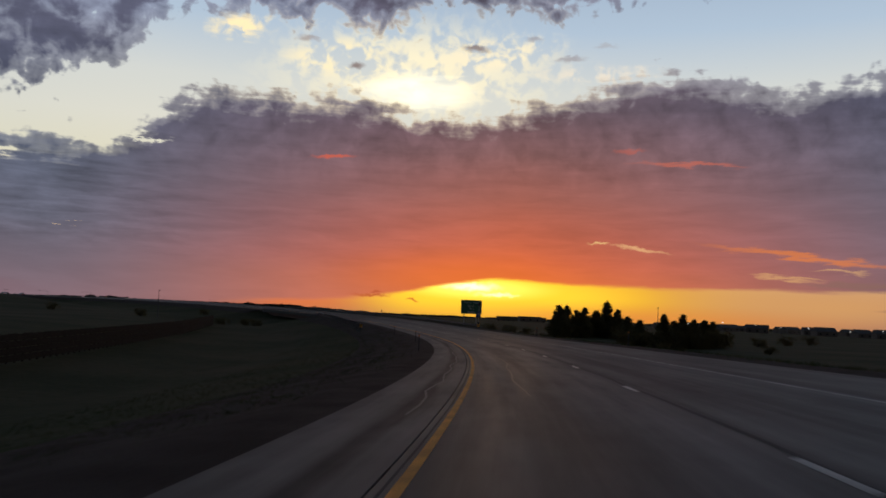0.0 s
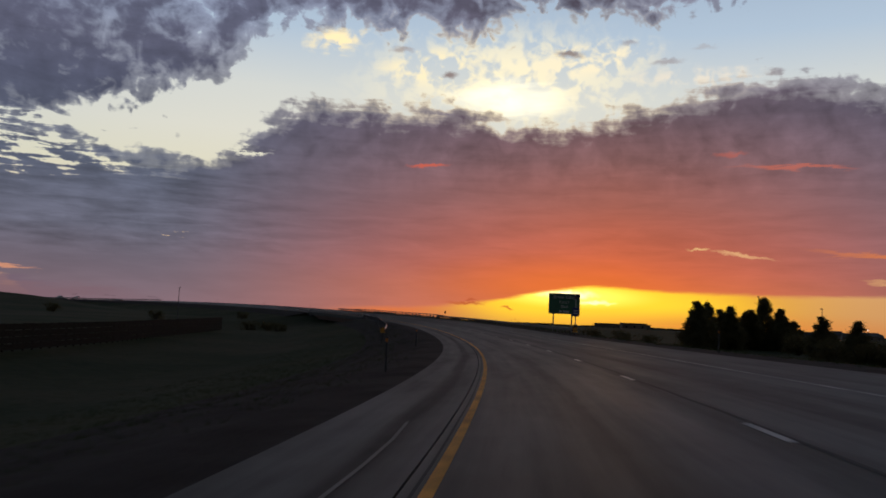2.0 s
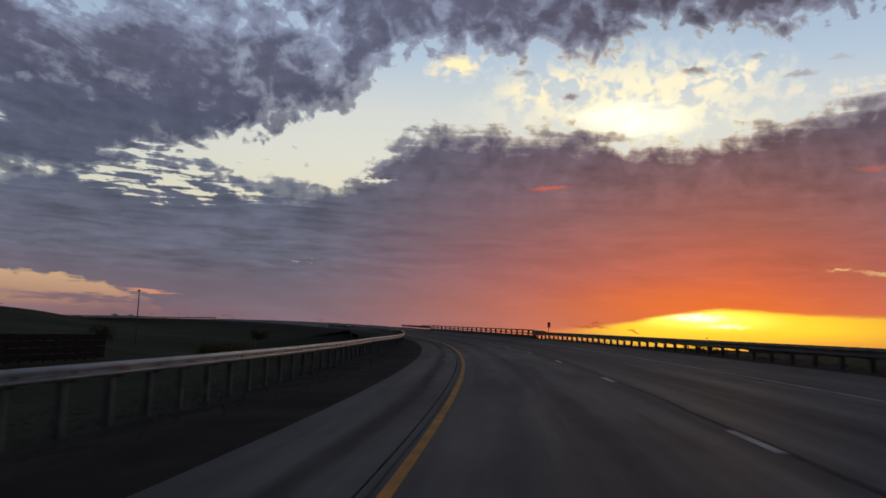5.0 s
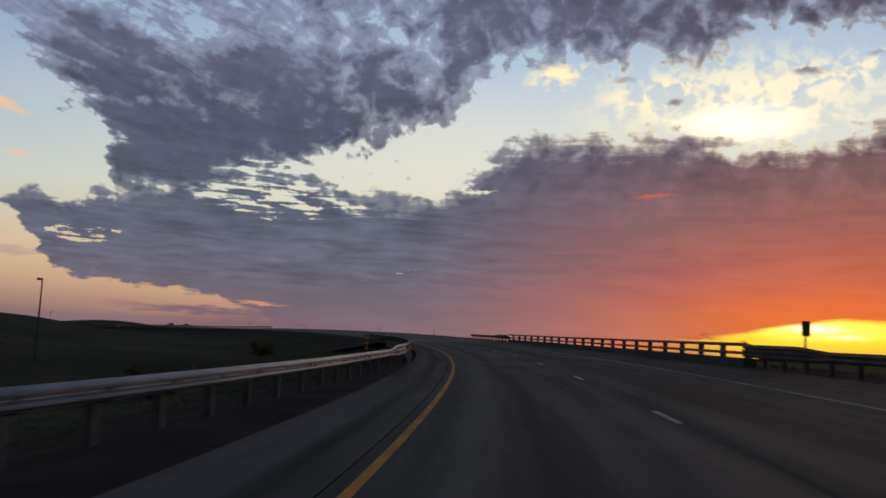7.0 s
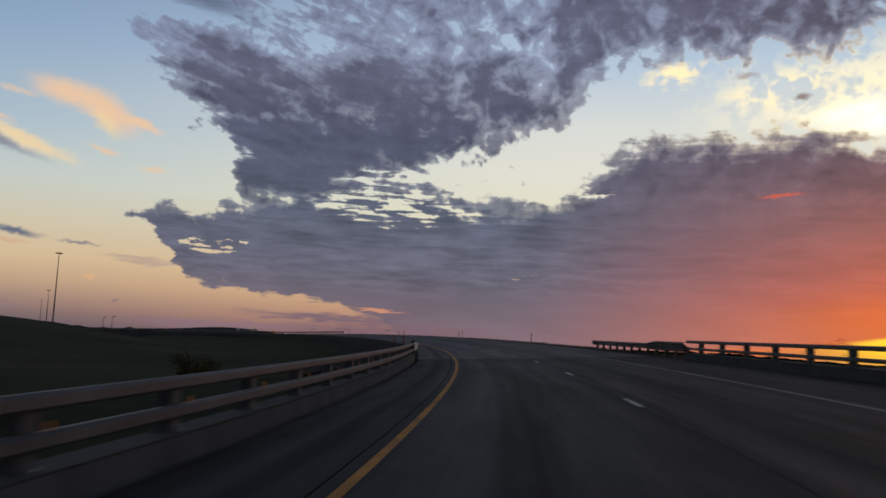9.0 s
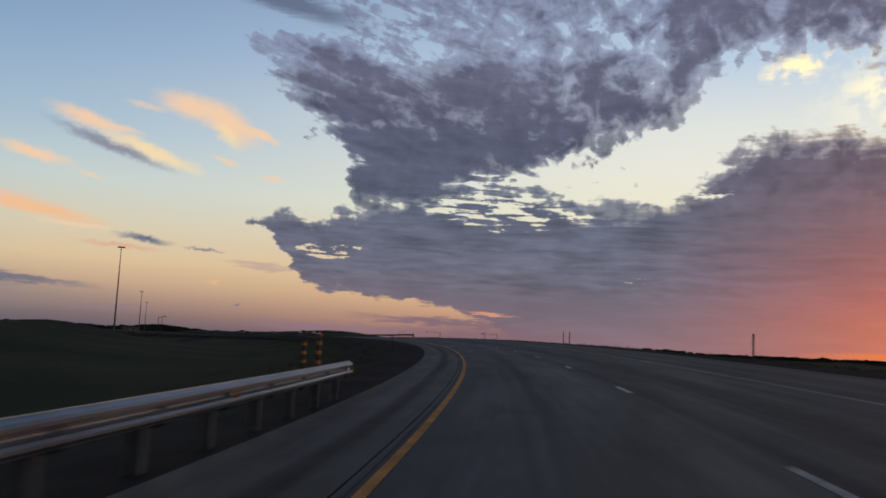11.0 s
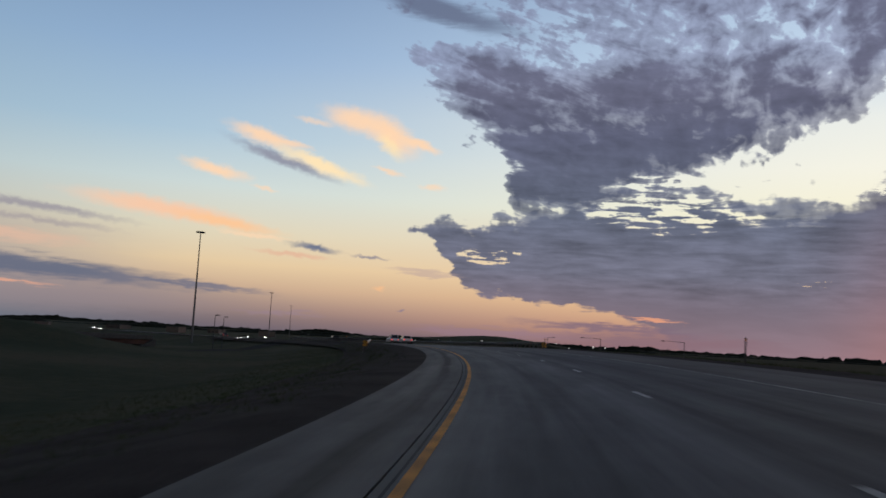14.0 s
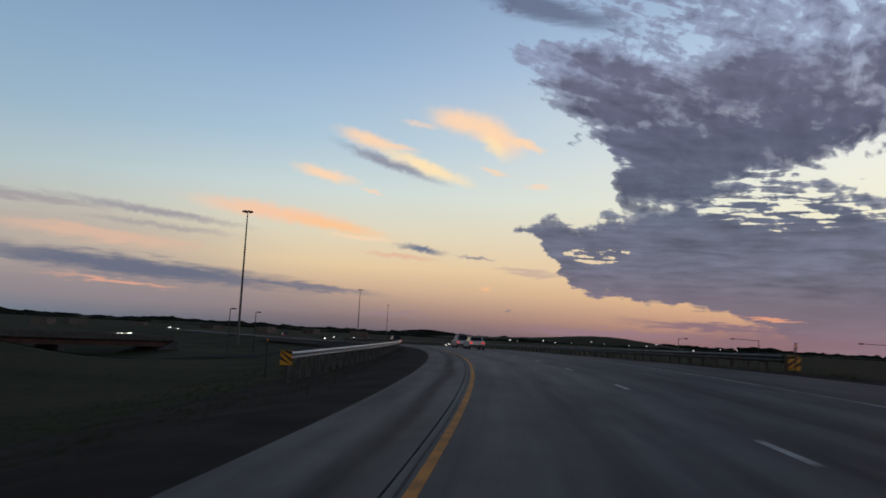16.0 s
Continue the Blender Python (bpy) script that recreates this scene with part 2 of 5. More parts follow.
# single lit and dark cloud streaks
PEACH, CREAM = lin(255, 214, 176), lin(255, 228, 182)
for u, e, ru, re, turn, c, k in (
        (-84.0, 4.6, 19.0, 3.6, 0, lin(172, 160, 156), 0.6), (-78.0, 1.9, 22.0, 1.9, 0, lin(142, 131, 138), 0.65), (-85.0, 7.2, 9.0, 0.5, -3, lin(150, 140, 150), 0.6), (-79.0, 5.2, 9.0, 0.7, -3, lin(232, 186, 160), 0.6),
        (-77.0, 3.3, 15.5, 0.95, -3.0, lin(100, 107, 128), 0.95), (-66.0, 2.75, 6.5, 0.3, -3, lin(110, 112, 131), 0.8), (-78.0, 2.3, 5.0, 0.22, -4, lin(236, 170, 140), 0.7),
        (-50.5, 4.5, 3.6, 0.3, -3, lin(186, 162, 156), 0.6), (-60, 1.2, 4.0, 0.25, 0, lin(150, 128, 140), 0.6),
        (-37.5, 1.35, 8.0, 0.45, -2, lin(124, 104, 122), 0.85), (-45, 0.6, 9.0, 0.5, 0, lin(150, 122, 138), 0.6), (-34, 0.55, 10.0, 0.8, 0, lin(136, 108, 119), 0.85), (-50, 22.2, 8.0, 1.2, -12, lin(96, 104, 130), 0.85),
        (-34.8, 2.05, 2.6, 0.16, -4, lin(250, 170, 128), 0.7),
        (-14.8, 18.3, 3.2, 1.0, 8, (1.35, 1.12, 0.66, 1), 1.0), (-8.0, 17.0, 4.6, 1.5, 4, (1.3, 1.12, 0.72, 1), 1.0), (3.0, 17.6, 6.0, 1.5, 6, (1.25, 1.1, 0.78, 1), 1.0), (10, 16.4, 6.0, 0.8, 0, (1.1, 0.98, 0.8, 1), 0.8),
        (16.5, 10.4, 4.4, 0.22, -3, lin(222, 116, 94), 0.6), (23.5, 4.4, 7.5, 0.3, -7, lin(246, 138, 72), 0.7),
        (22.5, 3.1, 2.8, 0.22, -3, lin(246, 190, 126), 0.55), (25.5, 3.5, 2.4, 0.16, -4, lin(246, 190, 130), 0.5), (27.0, 2.6, 5.0, 0.3, -2, lin(150, 112, 104), 0.7), (30, 1.2, 3.0, 0.3, 0, lin(150, 112, 100), 0.7)):
    k = times(step(plus(times(puffs, 0.7), times(small, 0.5)), 0.52, 0.70), k) if c[0] > 1.05 else k
    sky_c = mix(times(cloud(u, e, ru, re, turn), k), sky_c, c)
for u, e, ru, re, turn, c, k in (
        (-55.6, 14.6, 3.3, 1.15, -12, PEACH, 0.9), (-53.2, 13.8, 3.0, 1.4, -32, PEACH, 0.95), (-51.2, 13.3, 2.1, 0.5, -17, PEACH, 0.9), (-53.2, 13.0, 1.6, 0.8, -40, lin(255, 228, 178), 0.7), (-58.6, 14.3, 2.0, 0.3, -8, PEACH, 0.5),
        (-60.4, 11.55, 5.2, 0.55, -17, lin(138, 138, 156), 0.85), (-62.0, 13.0, 3.2, 0.75, -14, PEACH, 0.9), (-57.8, 11.4, 4.6, 0.7, -18, CREAM, 0.95), (-60.0, 12.7, 2.0, 0.28, -10, PEACH, 0.7),
        (-64.9, 10.5, 2.9, 0.6, -11, PEACH, 0.9), (-61.6, 9.5, 1.3, 0.22, -10, PEACH, 0.6), (-50.0, 10.4, 1.4, 0.28, 0, PEACH, 0.6), (-53.2, 11.3, 1.5, 0.25, -12, PEACH, 0.7),
        (-68.0, 7.6, 7.6, 0.85, -5, lin(246, 200, 168), 0.95), (-64.0, 7.0, 5.0, 0.55, -7, lin(252, 198, 150), 0.9), (-62.0, 6.3, 3.4, 0.22, -4, PEACH, 0.6), (-76.0, 7.0, 8.0, 0.38, -5, lin(150, 145, 156), 0.8), (-75.5, 6.1, 6.5, 0.3, -3, lin(158, 150, 156), 0.6),
        (-57.9, 5.75, 2.3, 0.36, -7, lin(100, 111, 138), 0.95), (-54.2, 5.35, 1.8, 0.16, -4, lin(126, 124, 144), 0.8), (-59.5, 5.2, 3.6, 0.24, -3, lin(226, 176, 150), 0.7), (-51.8, 1.85, 0.45, 0.13, 0, lin(138, 124, 138), 0.9), (-53.3, 3.2, 0.7, 0.2, 0, lin(250, 190, 140), 0.6),
        (-8.1, 10.35, 1.8, 0.2, 4, lin(232, 104, 78), 0.8), (12.4, 11.3, 1.4, 0.18, 4, lin(206, 104, 88), 0.55), (10.4, 5.15, 0.9, 0.12, 0, lin(255, 206, 140), 0.9), (13.2, 4.75, 2.6, 0.15, -8, lin(248, 190, 136), 0.85),
        (-5.0, 1.0, 2.0, 0.17, 0, lin(206, 96, 58), 0.85), (-4.5, 1.25, 0.7, 0.14, 0, lin(200, 92, 58), 0.8), (-2.0, 0.75, 0.6, 0.12, -10, lin(214, 104, 50), 0.8),
        (-7.0, 16.5, 0.75, 0.33, 0, lin(150, 130, 126), 0.9), (1.6, 18.0, 1.3, 0.36, -4, lin(158, 140, 134), 0.9), (5.6, 18.7, 0.8, 0.26, 0, lin(176, 170, 174), 0.7), (8.2, 17.4, 1.5, 0.26, 4, lin(176, 168, 172), 0.7), (10.6, 18.2, 1.3, 0.2, 0, lin(190, 190, 196), 0.6), (-10.2, 18.0, 0.8, 0.25, 0, lin(176, 160, 156), 0.7)):
    sky_c = mix(times(small_cloud(u, e, ru, re, turn), k), sky_c, c)
nishita = wn("ShaderNodeTexSky")
nishita.sky_type, nishita.sun_disc = "NISHITA", False
nishita.sun_elevation, nishita.sun_rotation = radians(SUN_EL), radians(SUN_AZ)
behind = step(op("ABSOLUTE", az), 88, 135)
sky_c = mix(times(behind, 0.85), sky_c, lin(32, 34, 46))
sky_c = mix(step(el, 26, 55), sky_c, lin(42, 43, 57))
sky_c = mix(1.0, sky_c, mix(1.0, nishita.outputs[0], (0.002, 0.002, 0.002, 1), "MULTIPLY"), "ADD")
bg = wn("ShaderNodeBackground")
put(bg.inputs[0], sky_c)
bg.inputs[1].default_value = 1.0
out = wn("ShaderNodeOutputWorld")
wt.links.new(bg.outputs[0], out.inputs[0])

sun = new("sun", bpy.data.lights.new("sun", "SUN"))
sun.data.energy, sun.data.angle, sun.data.color = 0.05, radians(6), (1.0, 0.55, 0.2)
sun_way = Vector((math.sin(radians(SUN_AZ)), math.cos(radians(SUN_AZ)), math.tan(radians(SUN_EL + 1.0))))
sun.matrix_world = look(sun_way * 900, (0, 0, 0))


# ---- materials ----
def mat(name, color, rough=0.8, metal=0.0, vary=0.25, scale=3.0, fine=40.0, bump=0.15, second=None, emit=None, stretch=None, bump_size=0.02, gloss=0.5):
    """A surface whose colour varies at two scales, with fine relief."""
    m = bpy.data.materials.new(name)
    m.use_nodes = True
    t = m.node_tree
    b = t.nodes["Principled BSDF"]
    b.inputs["Roughness"].default_value, b.inputs["Metallic"].default_value = rough, metal
    b.inputs["Specular IOR Level"].default_value = gloss
    if emit:
        b.inputs["Emission Color"].default_value, b.inputs["Emission Strength"].default_value = (*emit[:3], 1), emit[3]
    co = t.nodes.new("ShaderNodeTexCoord")
    src = co.outputs["Object"]
    if stretch:
        mp = t.nodes.new("ShaderNodeMapping")
        mp.inputs["Scale"].default_value = stretch
        t.links.new(src, mp.inputs[0])
        src = mp.outputs[0]
    a = t.nodes.new("ShaderNodeTexNoise")
    f = t.nodes.new("ShaderNodeTexNoise")
    for n, sc, de in ((a, scale, 4.0), (f, fine, 3.0)):
        n.inputs["Scale"].default_value, n.inputs["Detail"].default_value = sc, de
        t.links.new(src, n.inputs["Vector"])
    add = t.nodes.new("ShaderNodeMath")
    add.operation = "MULTIPLY_ADD"
    t.links.new(f.outputs[0], add.inputs[0])
    add.inputs[1].default_value = 0.5
    t.links.new(a.outputs[0], add.inputs[2])
    mr = t.nodes.new("ShaderNodeMapRange")
    t.links.new(add.outputs[0], mr.inputs[0])
    mr.inputs[1].default_value, mr.inputs[2].default_value = 0.58, 0.92
    mx = t.nodes.new("ShaderNodeMix")
    mx.data_type = "RGBA"
    t.links.new(mr.outputs[0], mx.inputs[0])
    hi = second or tuple(min(1.0, c * (1 + vary)) for c in color)
    mx.inputs[6].default_value = (*(tuple(c * (1 - vary) for c in color) if not second else color), 1)
    mx.inputs[7].default_value = (*hi, 1)
    t.links.new(mx.outputs[2], b.inputs["Base Color"])
    if bump:
        bp = t.nodes.new("ShaderNodeBump")
        bp.inputs["Strength"].default_value, bp.inputs["Distance"].default_value = bump, bump_size
        t.links.new(f.outputs[0], bp.inputs["Height"])
        t.links.new(bp.outputs[0], b.inputs["Normal"])
    return m


def road_mat(name, color, rough, tracks, dark=None, seam=()):
    """Paving mapped along the road (metres ahead, metres across): wheel tracks, drawn-out streaks, blotches and grit."""
    m = bpy.data.materials.new(name)
    m.use_nodes = True
    t = m.node_tree
    b = t.nodes["Principled BSDF"]
    b.inputs["Specular IOR Level"].default_value = 0.5
    uv = t.nodes.new("ShaderNodeUVMap")
    uv.uv_map = "along"
    sp = t.nodes.new("ShaderNodeSeparateXYZ")
    t.links.new(uv.outputs[0], sp.inputs[0])

    def calc(name, *args):
        n = t.nodes.new("ShaderNodeMath")
        n.operation = name
        for i, q in enumerate(args):
            if isinstance(q, bpy.types.NodeSocket):
                t.links.new(q, n.inputs[i])
            else:
                n.inputs[i].default_value = q
        return n.outputs[0]

    def grain(sx, sy, detail, rough=0.6):
        mp = t.nodes.new("ShaderNodeMapping")
        mp.inputs["Scale"].default_value = (sx, sy, 1)
        t.links.new(uv.outputs[0], mp.inputs[0])
        n = t.nodes.new("ShaderNodeTexNoise")
        n.inputs["Scale"].default_value, n.inputs["Detail"].default_value, n.inputs["Roughness"].default_value = 1.0, detail, rough
        t.links.new(mp.outputs[0], n.inputs["Vector"])
        return n.outputs[0]

    def ease(x, a, b, lo, hi):
        n = t.nodes.new("ShaderNodeMapRange")
        n.interpolation_type = "SMOOTHSTEP"
        t.links.new(x, n.inputs[0])
        for i, q in enumerate((a, b, lo, hi)):
            n.inputs[i + 1].default_value = q
        return n.outputs[0]
    drawn, blotch, grit, patch = grain(0.045, 1.5, 5), grain(0.12, 0.7, 4), grain(24, 24, 3), grain(0.9, 1.4, 5)
    k = calc("ADD", calc("MULTIPLY", drawn, 0.30), calc("MULTIPLY", blotch, 1.0))
    k = calc("ADD", k, calc("ADD", calc("MULTIPLY", grit, 0.35), calc("MULTIPLY", patch, 0.35)))
    for c, w, amount in tracks:
        wander = calc("ADD", sp.outputs[1], calc("MULTIPLY", calc("SUBTRACT", blotch, 0.5), 0.5))
        q = ease(calc("ABSOLUTE", calc("SUBTRACT", wander, c)), w, w * 0.25, 0.0, amount)
        k = calc("ADD", k, calc("MULTIPLY", q, ease(blotch, 0.35, 0.6, 0.45, 1.0)))
    gloss = calc("MULTIPLY", calc("MULTIPLY", k, k), 0.5)
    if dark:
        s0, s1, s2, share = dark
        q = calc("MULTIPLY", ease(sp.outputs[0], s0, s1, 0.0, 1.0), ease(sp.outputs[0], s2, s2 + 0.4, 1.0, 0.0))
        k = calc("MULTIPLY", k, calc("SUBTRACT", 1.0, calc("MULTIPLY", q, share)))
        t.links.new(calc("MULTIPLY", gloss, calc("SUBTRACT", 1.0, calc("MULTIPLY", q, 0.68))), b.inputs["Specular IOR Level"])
    cl = t.nodes.new("ShaderNodeMix")
    cl.data_type, cl.blend_type = "RGBA", "MULTIPLY"
    cl.inputs[0].default_value = 1.0
    cl.inputs[6].default_value = (*color, 1)
    cb = t.nodes.new("ShaderNodeCombineXYZ")
    for i in range(3):
        t.links.new(k, cb.inputs[i])
    t.links.new(cb.outputs[0], cl.inputs[7])
    t.links.new(cl.outputs[2], b.inputs["Base Color"])
    t.links.new(ease(drawn, 0.3, 0.7, rough + 0.06, rough - 0.06), b.inputs["Roughness"])
    bp = t.nodes.new("ShaderNodeBump")
    bp.inputs["Strength"].default_value, bp.inputs["Distance"].default_value = 0.3, 0.005
    t.links.new(grit, bp.inputs["Height"])
    t.links.new(bp.outputs[0], b.inputs["Normal"])
    return m


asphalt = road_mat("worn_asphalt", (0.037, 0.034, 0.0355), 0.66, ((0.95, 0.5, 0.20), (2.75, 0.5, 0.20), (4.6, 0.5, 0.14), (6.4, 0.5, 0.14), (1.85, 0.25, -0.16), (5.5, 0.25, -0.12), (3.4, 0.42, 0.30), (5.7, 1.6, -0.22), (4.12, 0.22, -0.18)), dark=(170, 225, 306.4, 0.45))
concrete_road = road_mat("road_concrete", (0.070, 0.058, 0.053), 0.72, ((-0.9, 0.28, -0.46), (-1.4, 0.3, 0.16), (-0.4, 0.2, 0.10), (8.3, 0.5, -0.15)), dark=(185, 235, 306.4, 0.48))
concrete = mat("cast_concrete", (0.062, 0.060, 0.059), 0.85, vary=0.2, scale=1.2, fine=30, bump=0.2, bump_size=0.006, gloss=0.35)
pale_joint = mat("pale_joint_concrete", (0.12, 0.115, 0.11), 0.8, vary=0.35, scale=2, fine=30)
seal = mat("tar_seal", (0.026, 0.025, 0.026), 0.9, vary=0.3, scale=2, fine=30)
dull_road = mat("dusty_asphalt", (0.022, 0.021, 0.021), 0.95, vary=0.25, scale=0.2, fine=5, gloss=0.06)
crack_seal = mat("smooth_crack_seal", (0.034, 0.032, 0.033), 0.52, vary=0.3, scale=2, fine=20, bump=0.05)
gravel = mat("dirt_verge", (0.030, 0.0225, 0.020), 0.95, vary=0.45, scale=0.5, fine=14, bump=0.6, bump_size=0.03, second=(0.056, 0.045, 0.041), gloss=0.06)
meadow = mat("dry_meadow", (0.026, 0.037, 0.014), 0.95, scale=0.05, fine=0.9, bump=0.5, second=(0.064, 0.058, 0.031), bump_size=0.1, gloss=0.06)
blade = mat("grass_blade", (0.032, 0.056, 0.017), 0.7, scale=0.15, fine=2, bump=0, second=(0.085, 0.085, 0.04), gloss=0.06)
yellow_paint = mat("yellow_road_paint", (0.72, 0.29, 0.025), 0.75, vary=0.3, scale=1.5, fine=30, bump=0.1)
white_paint = mat("white_road_paint", (0.42, 0.41, 0.40), 0.6, vary=0.35, scale=1.5, fine=30, bump=0.1)
edge_paint = mat("worn_edge_paint", (0.24, 0.23, 0.225), 0.7, vary=0.5, scale=0.6, fine=20, bump=0.1)
galvanised = mat("galvanised_steel", (0.30, 0.31, 0.325), 0.34, 0.65, vary=0.2, scale=1.2, fine=25, bump=0.08)
# guardrail steel facing away from the sun, its shade put into the colour
rail_shaded = mat("shaded_rail_steel", (0.085, 0.072, 0.066), 0.6, 0.25, vary=0.35, scale=1.2, fine=25, bump=0.1)
rail_paint = mat("painted_rail_steel", (0.076, 0.078, 0.084), 0.55, 0.2, vary=0.2, scale=1.0, fine=30, bump=0.08)
post_steel = mat("dull_post_steel", (0.13, 0.128, 0.13), 0.65, 0.2, vary=0.25)
dark_steel = mat("weathered_dark_steel", (0.06, 0.058, 0.06), 0.6, 0.3, vary=0.25)
sign_green = mat("sign_green_sheeting", (0.035, 0.13, 0.075), 0.45, vary=0.15, scale=0.8, fine=12, bump=0.02)
sign_blue = mat("sign_blue_sheeting", (0.015, 0.035, 0.17), 0.45, vary=0.15, scale=0.8, fine=12, bump=0.02)
sign_white = mat("sign_white_legend", (0.55, 0.57, 0.55), 0.5, vary=0.1)
marker_yellow = mat("marker_yellow_sheeting", (0.85, 0.38, 0.03), 0.5, vary=0.15, scale=4)
marker_black = mat("marker_black_stripe", (0.015, 0.015, 0.015), 0.6, vary=0.2)
reflector = mat("amber_reflector", (0.65, 0.20, 0.02), 0.3, vary=0.1)


def lets_light_through(m, color):
    """Thin leaves: part of the light from behind comes through."""
    t = m.node_tree
    tr, mx = t.nodes.new("ShaderNodeBsdfTranslucent"), t.nodes.new("ShaderNodeMixShader")
    tr.inputs[0].default_value, mx.inputs[0].default_value = (*color, 1), 0.35
    t.links.new(t.nodes["Principled BSDF"].outputs[0], mx.inputs[1])
    t.links.new(tr.outputs[0], mx.inputs[2])
    t.links.new(mx.outputs[0], t.nodes["Material Output"].inputs[0])


bark = mat("tree_bark", (0.05, 0.037, 0.028), 0.95, vary=0.4, scale=3, fine=20, bump=0.6, gloss=0.06)
needles = mat("evergreen_foliage", (0.050, 0.055, 0.028), 0.8, vary=0.4, scale=0.8, fine=6, bump=0, second=(0.11, 0.10, 0.05), gloss=0.06)
scrub = mat("scrub_foliage", (0.040, 0.044, 0.022), 0.9, vary=0.4, scale=0.5, fine=4, bump=0, second=(0.08, 0.07, 0.04), gloss=0.06)
for m in (needles, scrub):
    lets_light_through(m, (0.16, 0.12, 0.05))
wood = mat("fence_timber", (0.022, 0.017, 0.014), 0.9, vary=0.35, scale=2, fine=20, stretch=(1, 1, 6), gloss=0.06)
rubber = mat("tyre_rubber", (0.02, 0.02, 0.02), 0.85, vary=0.2)
car_glass = mat("car_window_glass", (0.02, 0.022, 0.026), 0.08, vary=0.1, bump=0)
car_silver = mat("silver_car_paint", (0.42, 0.42, 0.44), 0.3, 0.5, vary=0.05, bump=0)
car_white = mat("white_car_paint", (0.66, 0.65, 0.64), 0.3, vary=0.05, bump=0)
car_dark = mat("dark_car_paint", (0.035, 0.037, 0.045), 0.25, 0.3, vary=0.05, bump=0)
tail_red = mat("lit_tail_lamp", (0.5, 0.02, 0.015), 0.3, emit=(1.0, 0.06, 0.05, 1.0), bump=0)
head_white = mat("lit_headlamp", (0.9, 0.9, 0.85), 0.3, emit=(1.0, 0.93, 0.78, 22.0), bump=0)
lamp_glow = mat("lit_yard_lamp", (0.9, 0.9, 0.9), 0.3, emit=(1.0, 0.95, 0.9, 1.6), bump=0)
wall_tan = mat("far_wall_plaster", (0.13, 0.105, 0.09), 0.9, vary=0.2, scale=0.2, fine=2)
roof_grey = mat("far_roof", (0.07, 0.066, 0.066), 0.8, vary=0.2, scale=0.2, fine=2)
far_wood = mat("far_woodland", (0.02, 0.024, 0.018), 1.0, vary=0.4, scale=0.02, fine=0.2, bump=0, gloss=0.06)
girder_red = mat("weathering_steel_girder", (0.075, 0.036, 0.028), 0.8, 0.2, vary=0.3, scale=0.4, fine=8)

# ---- the road's line: grade, curve and bank along its length (metres, degrees) ----
GRADE = [(-200, -2.2), (-63, -1.95), (-3, -1.56), (37, -1.03), (77, -0.75), (117, -0.24), (157, 0.5), (197, 0.61), (237, 0.56), (277, 0.65), (317, 0.73), (357, 0.84), (397, 0.57), (437, 0.39), (477, 0.1), (517, -0.23), (557, -0.54), (637, -0.85), (757, -0.4), (1000, 0.0)]
CURVE = [(-200, 10.3), (-63, 10.3), (-3, 10.31), (37, 10.57), (77, 10.71), (117, 11.04), (157, 11.67), (197, 12.62), (237, 13.09), (277, 13.17), (317, 12.66), (357, 12.97), (397, 13.23), (437, 12.91), (477, 12.53), (517, 12.43), (557, 12.48), (637, 12.5), (700, 11.0), (780, 0.0), (1000, 0.0)]  # degrees in 100 m
BANK = [(-200, -3.45), (-63, -3.45), (-3, -3.38), (37, -3.14), (77, -3.03), (117, -3.01), (157, -3.05), (197, -3.06), (237, -3.0), (277, -3.11), (317, -3.28), (357, -3.51), (397, -3.57), (437, -3.51), (477, -3.1), (495, -2.6), (517, -1.7), (540, -1.1), (600, -0.6), (720, 0.0), (1000, 0.0)]
ST = np.arange(-200, 1001, 1.0)


def along(table, s):
    return np.interp(s, [a for a, b in table], [b for a, b in table])


def run_up(v):
    c = np.concatenate([[0], np.cumsum((v[1:] + v[:-1]) / 2)])
    return c - np.interp(0, ST, c)


HEAD = run_up(along(CURVE, ST) / 100) - 5.612
_h, _g = np.radians(HEAD), np.radians(along(GRADE, ST))
LINE = np.stack([run_up(-np.sin(_h) * np.cos(_g)), run_up(np.cos(_h) * np.cos(_g)), run_up(np.sin(_g))], -1) + np.array((0.885, 0.852, -0.949))


def heading(s):
    return float(np.interp(s, ST, HEAD))


def at(s, l=0.0, h=0.0):
    """Points at s metres along the yellow line, l to its right and h above the banked road."""
    s, l, h = np.broadcast_arrays(np.asarray(s, float), np.asarray(l, float), np.asarray(h, float))
    p = np.stack([np.interp(s, ST, LINE[:, k]) for k in range(3)], -1)
    a, g, b = np.radians(np.interp(s, ST, HEAD)), np.radians(along(GRADE, s)), np.radians(along(BANK, s))
    fw = np.stack([-np.sin(a) * np.cos(g), np.cos(a) * np.cos(g), np.sin(g)], -1)
    r0 = np.stack([np.cos(a), np.sin(a), 0 * a], -1)
    u0 = np.cross(r0, fw)
    r = r0 * np.cos(b)[..., None] - u0 * np.sin(b)[..., None]
    return p + r * l[..., None] + np.cross(r, fw) * h[..., None]


# ---- building helpers ----
def mesh(name, verts, faces, material, smooth=False):
    me = bpy.data.meshes.new(name)
    me.from_pydata([tuple(map(float, v)) for v in verts], [], [tuple(map(int, f)) for f in faces])
    for m in (material if isinstance(material, (list, tuple)) else [material]):
        me.materials.append(m)
    if smooth:
        me.polygons.foreach_set("use_smooth", [True] * len(me.polygons))
    me.update()
    return me


def thing(name, place, label, category, group="", kind=""):
    ob = new(name)
    ob.location = tuple(map(float, place))
    return tagged(ob, label, category, group, kind)


def origin(ob):
    v = Vector((0, 0, 0))
    while ob is not None:
        v = v + ob.location
        ob = ob.parent
    return np.array(v)


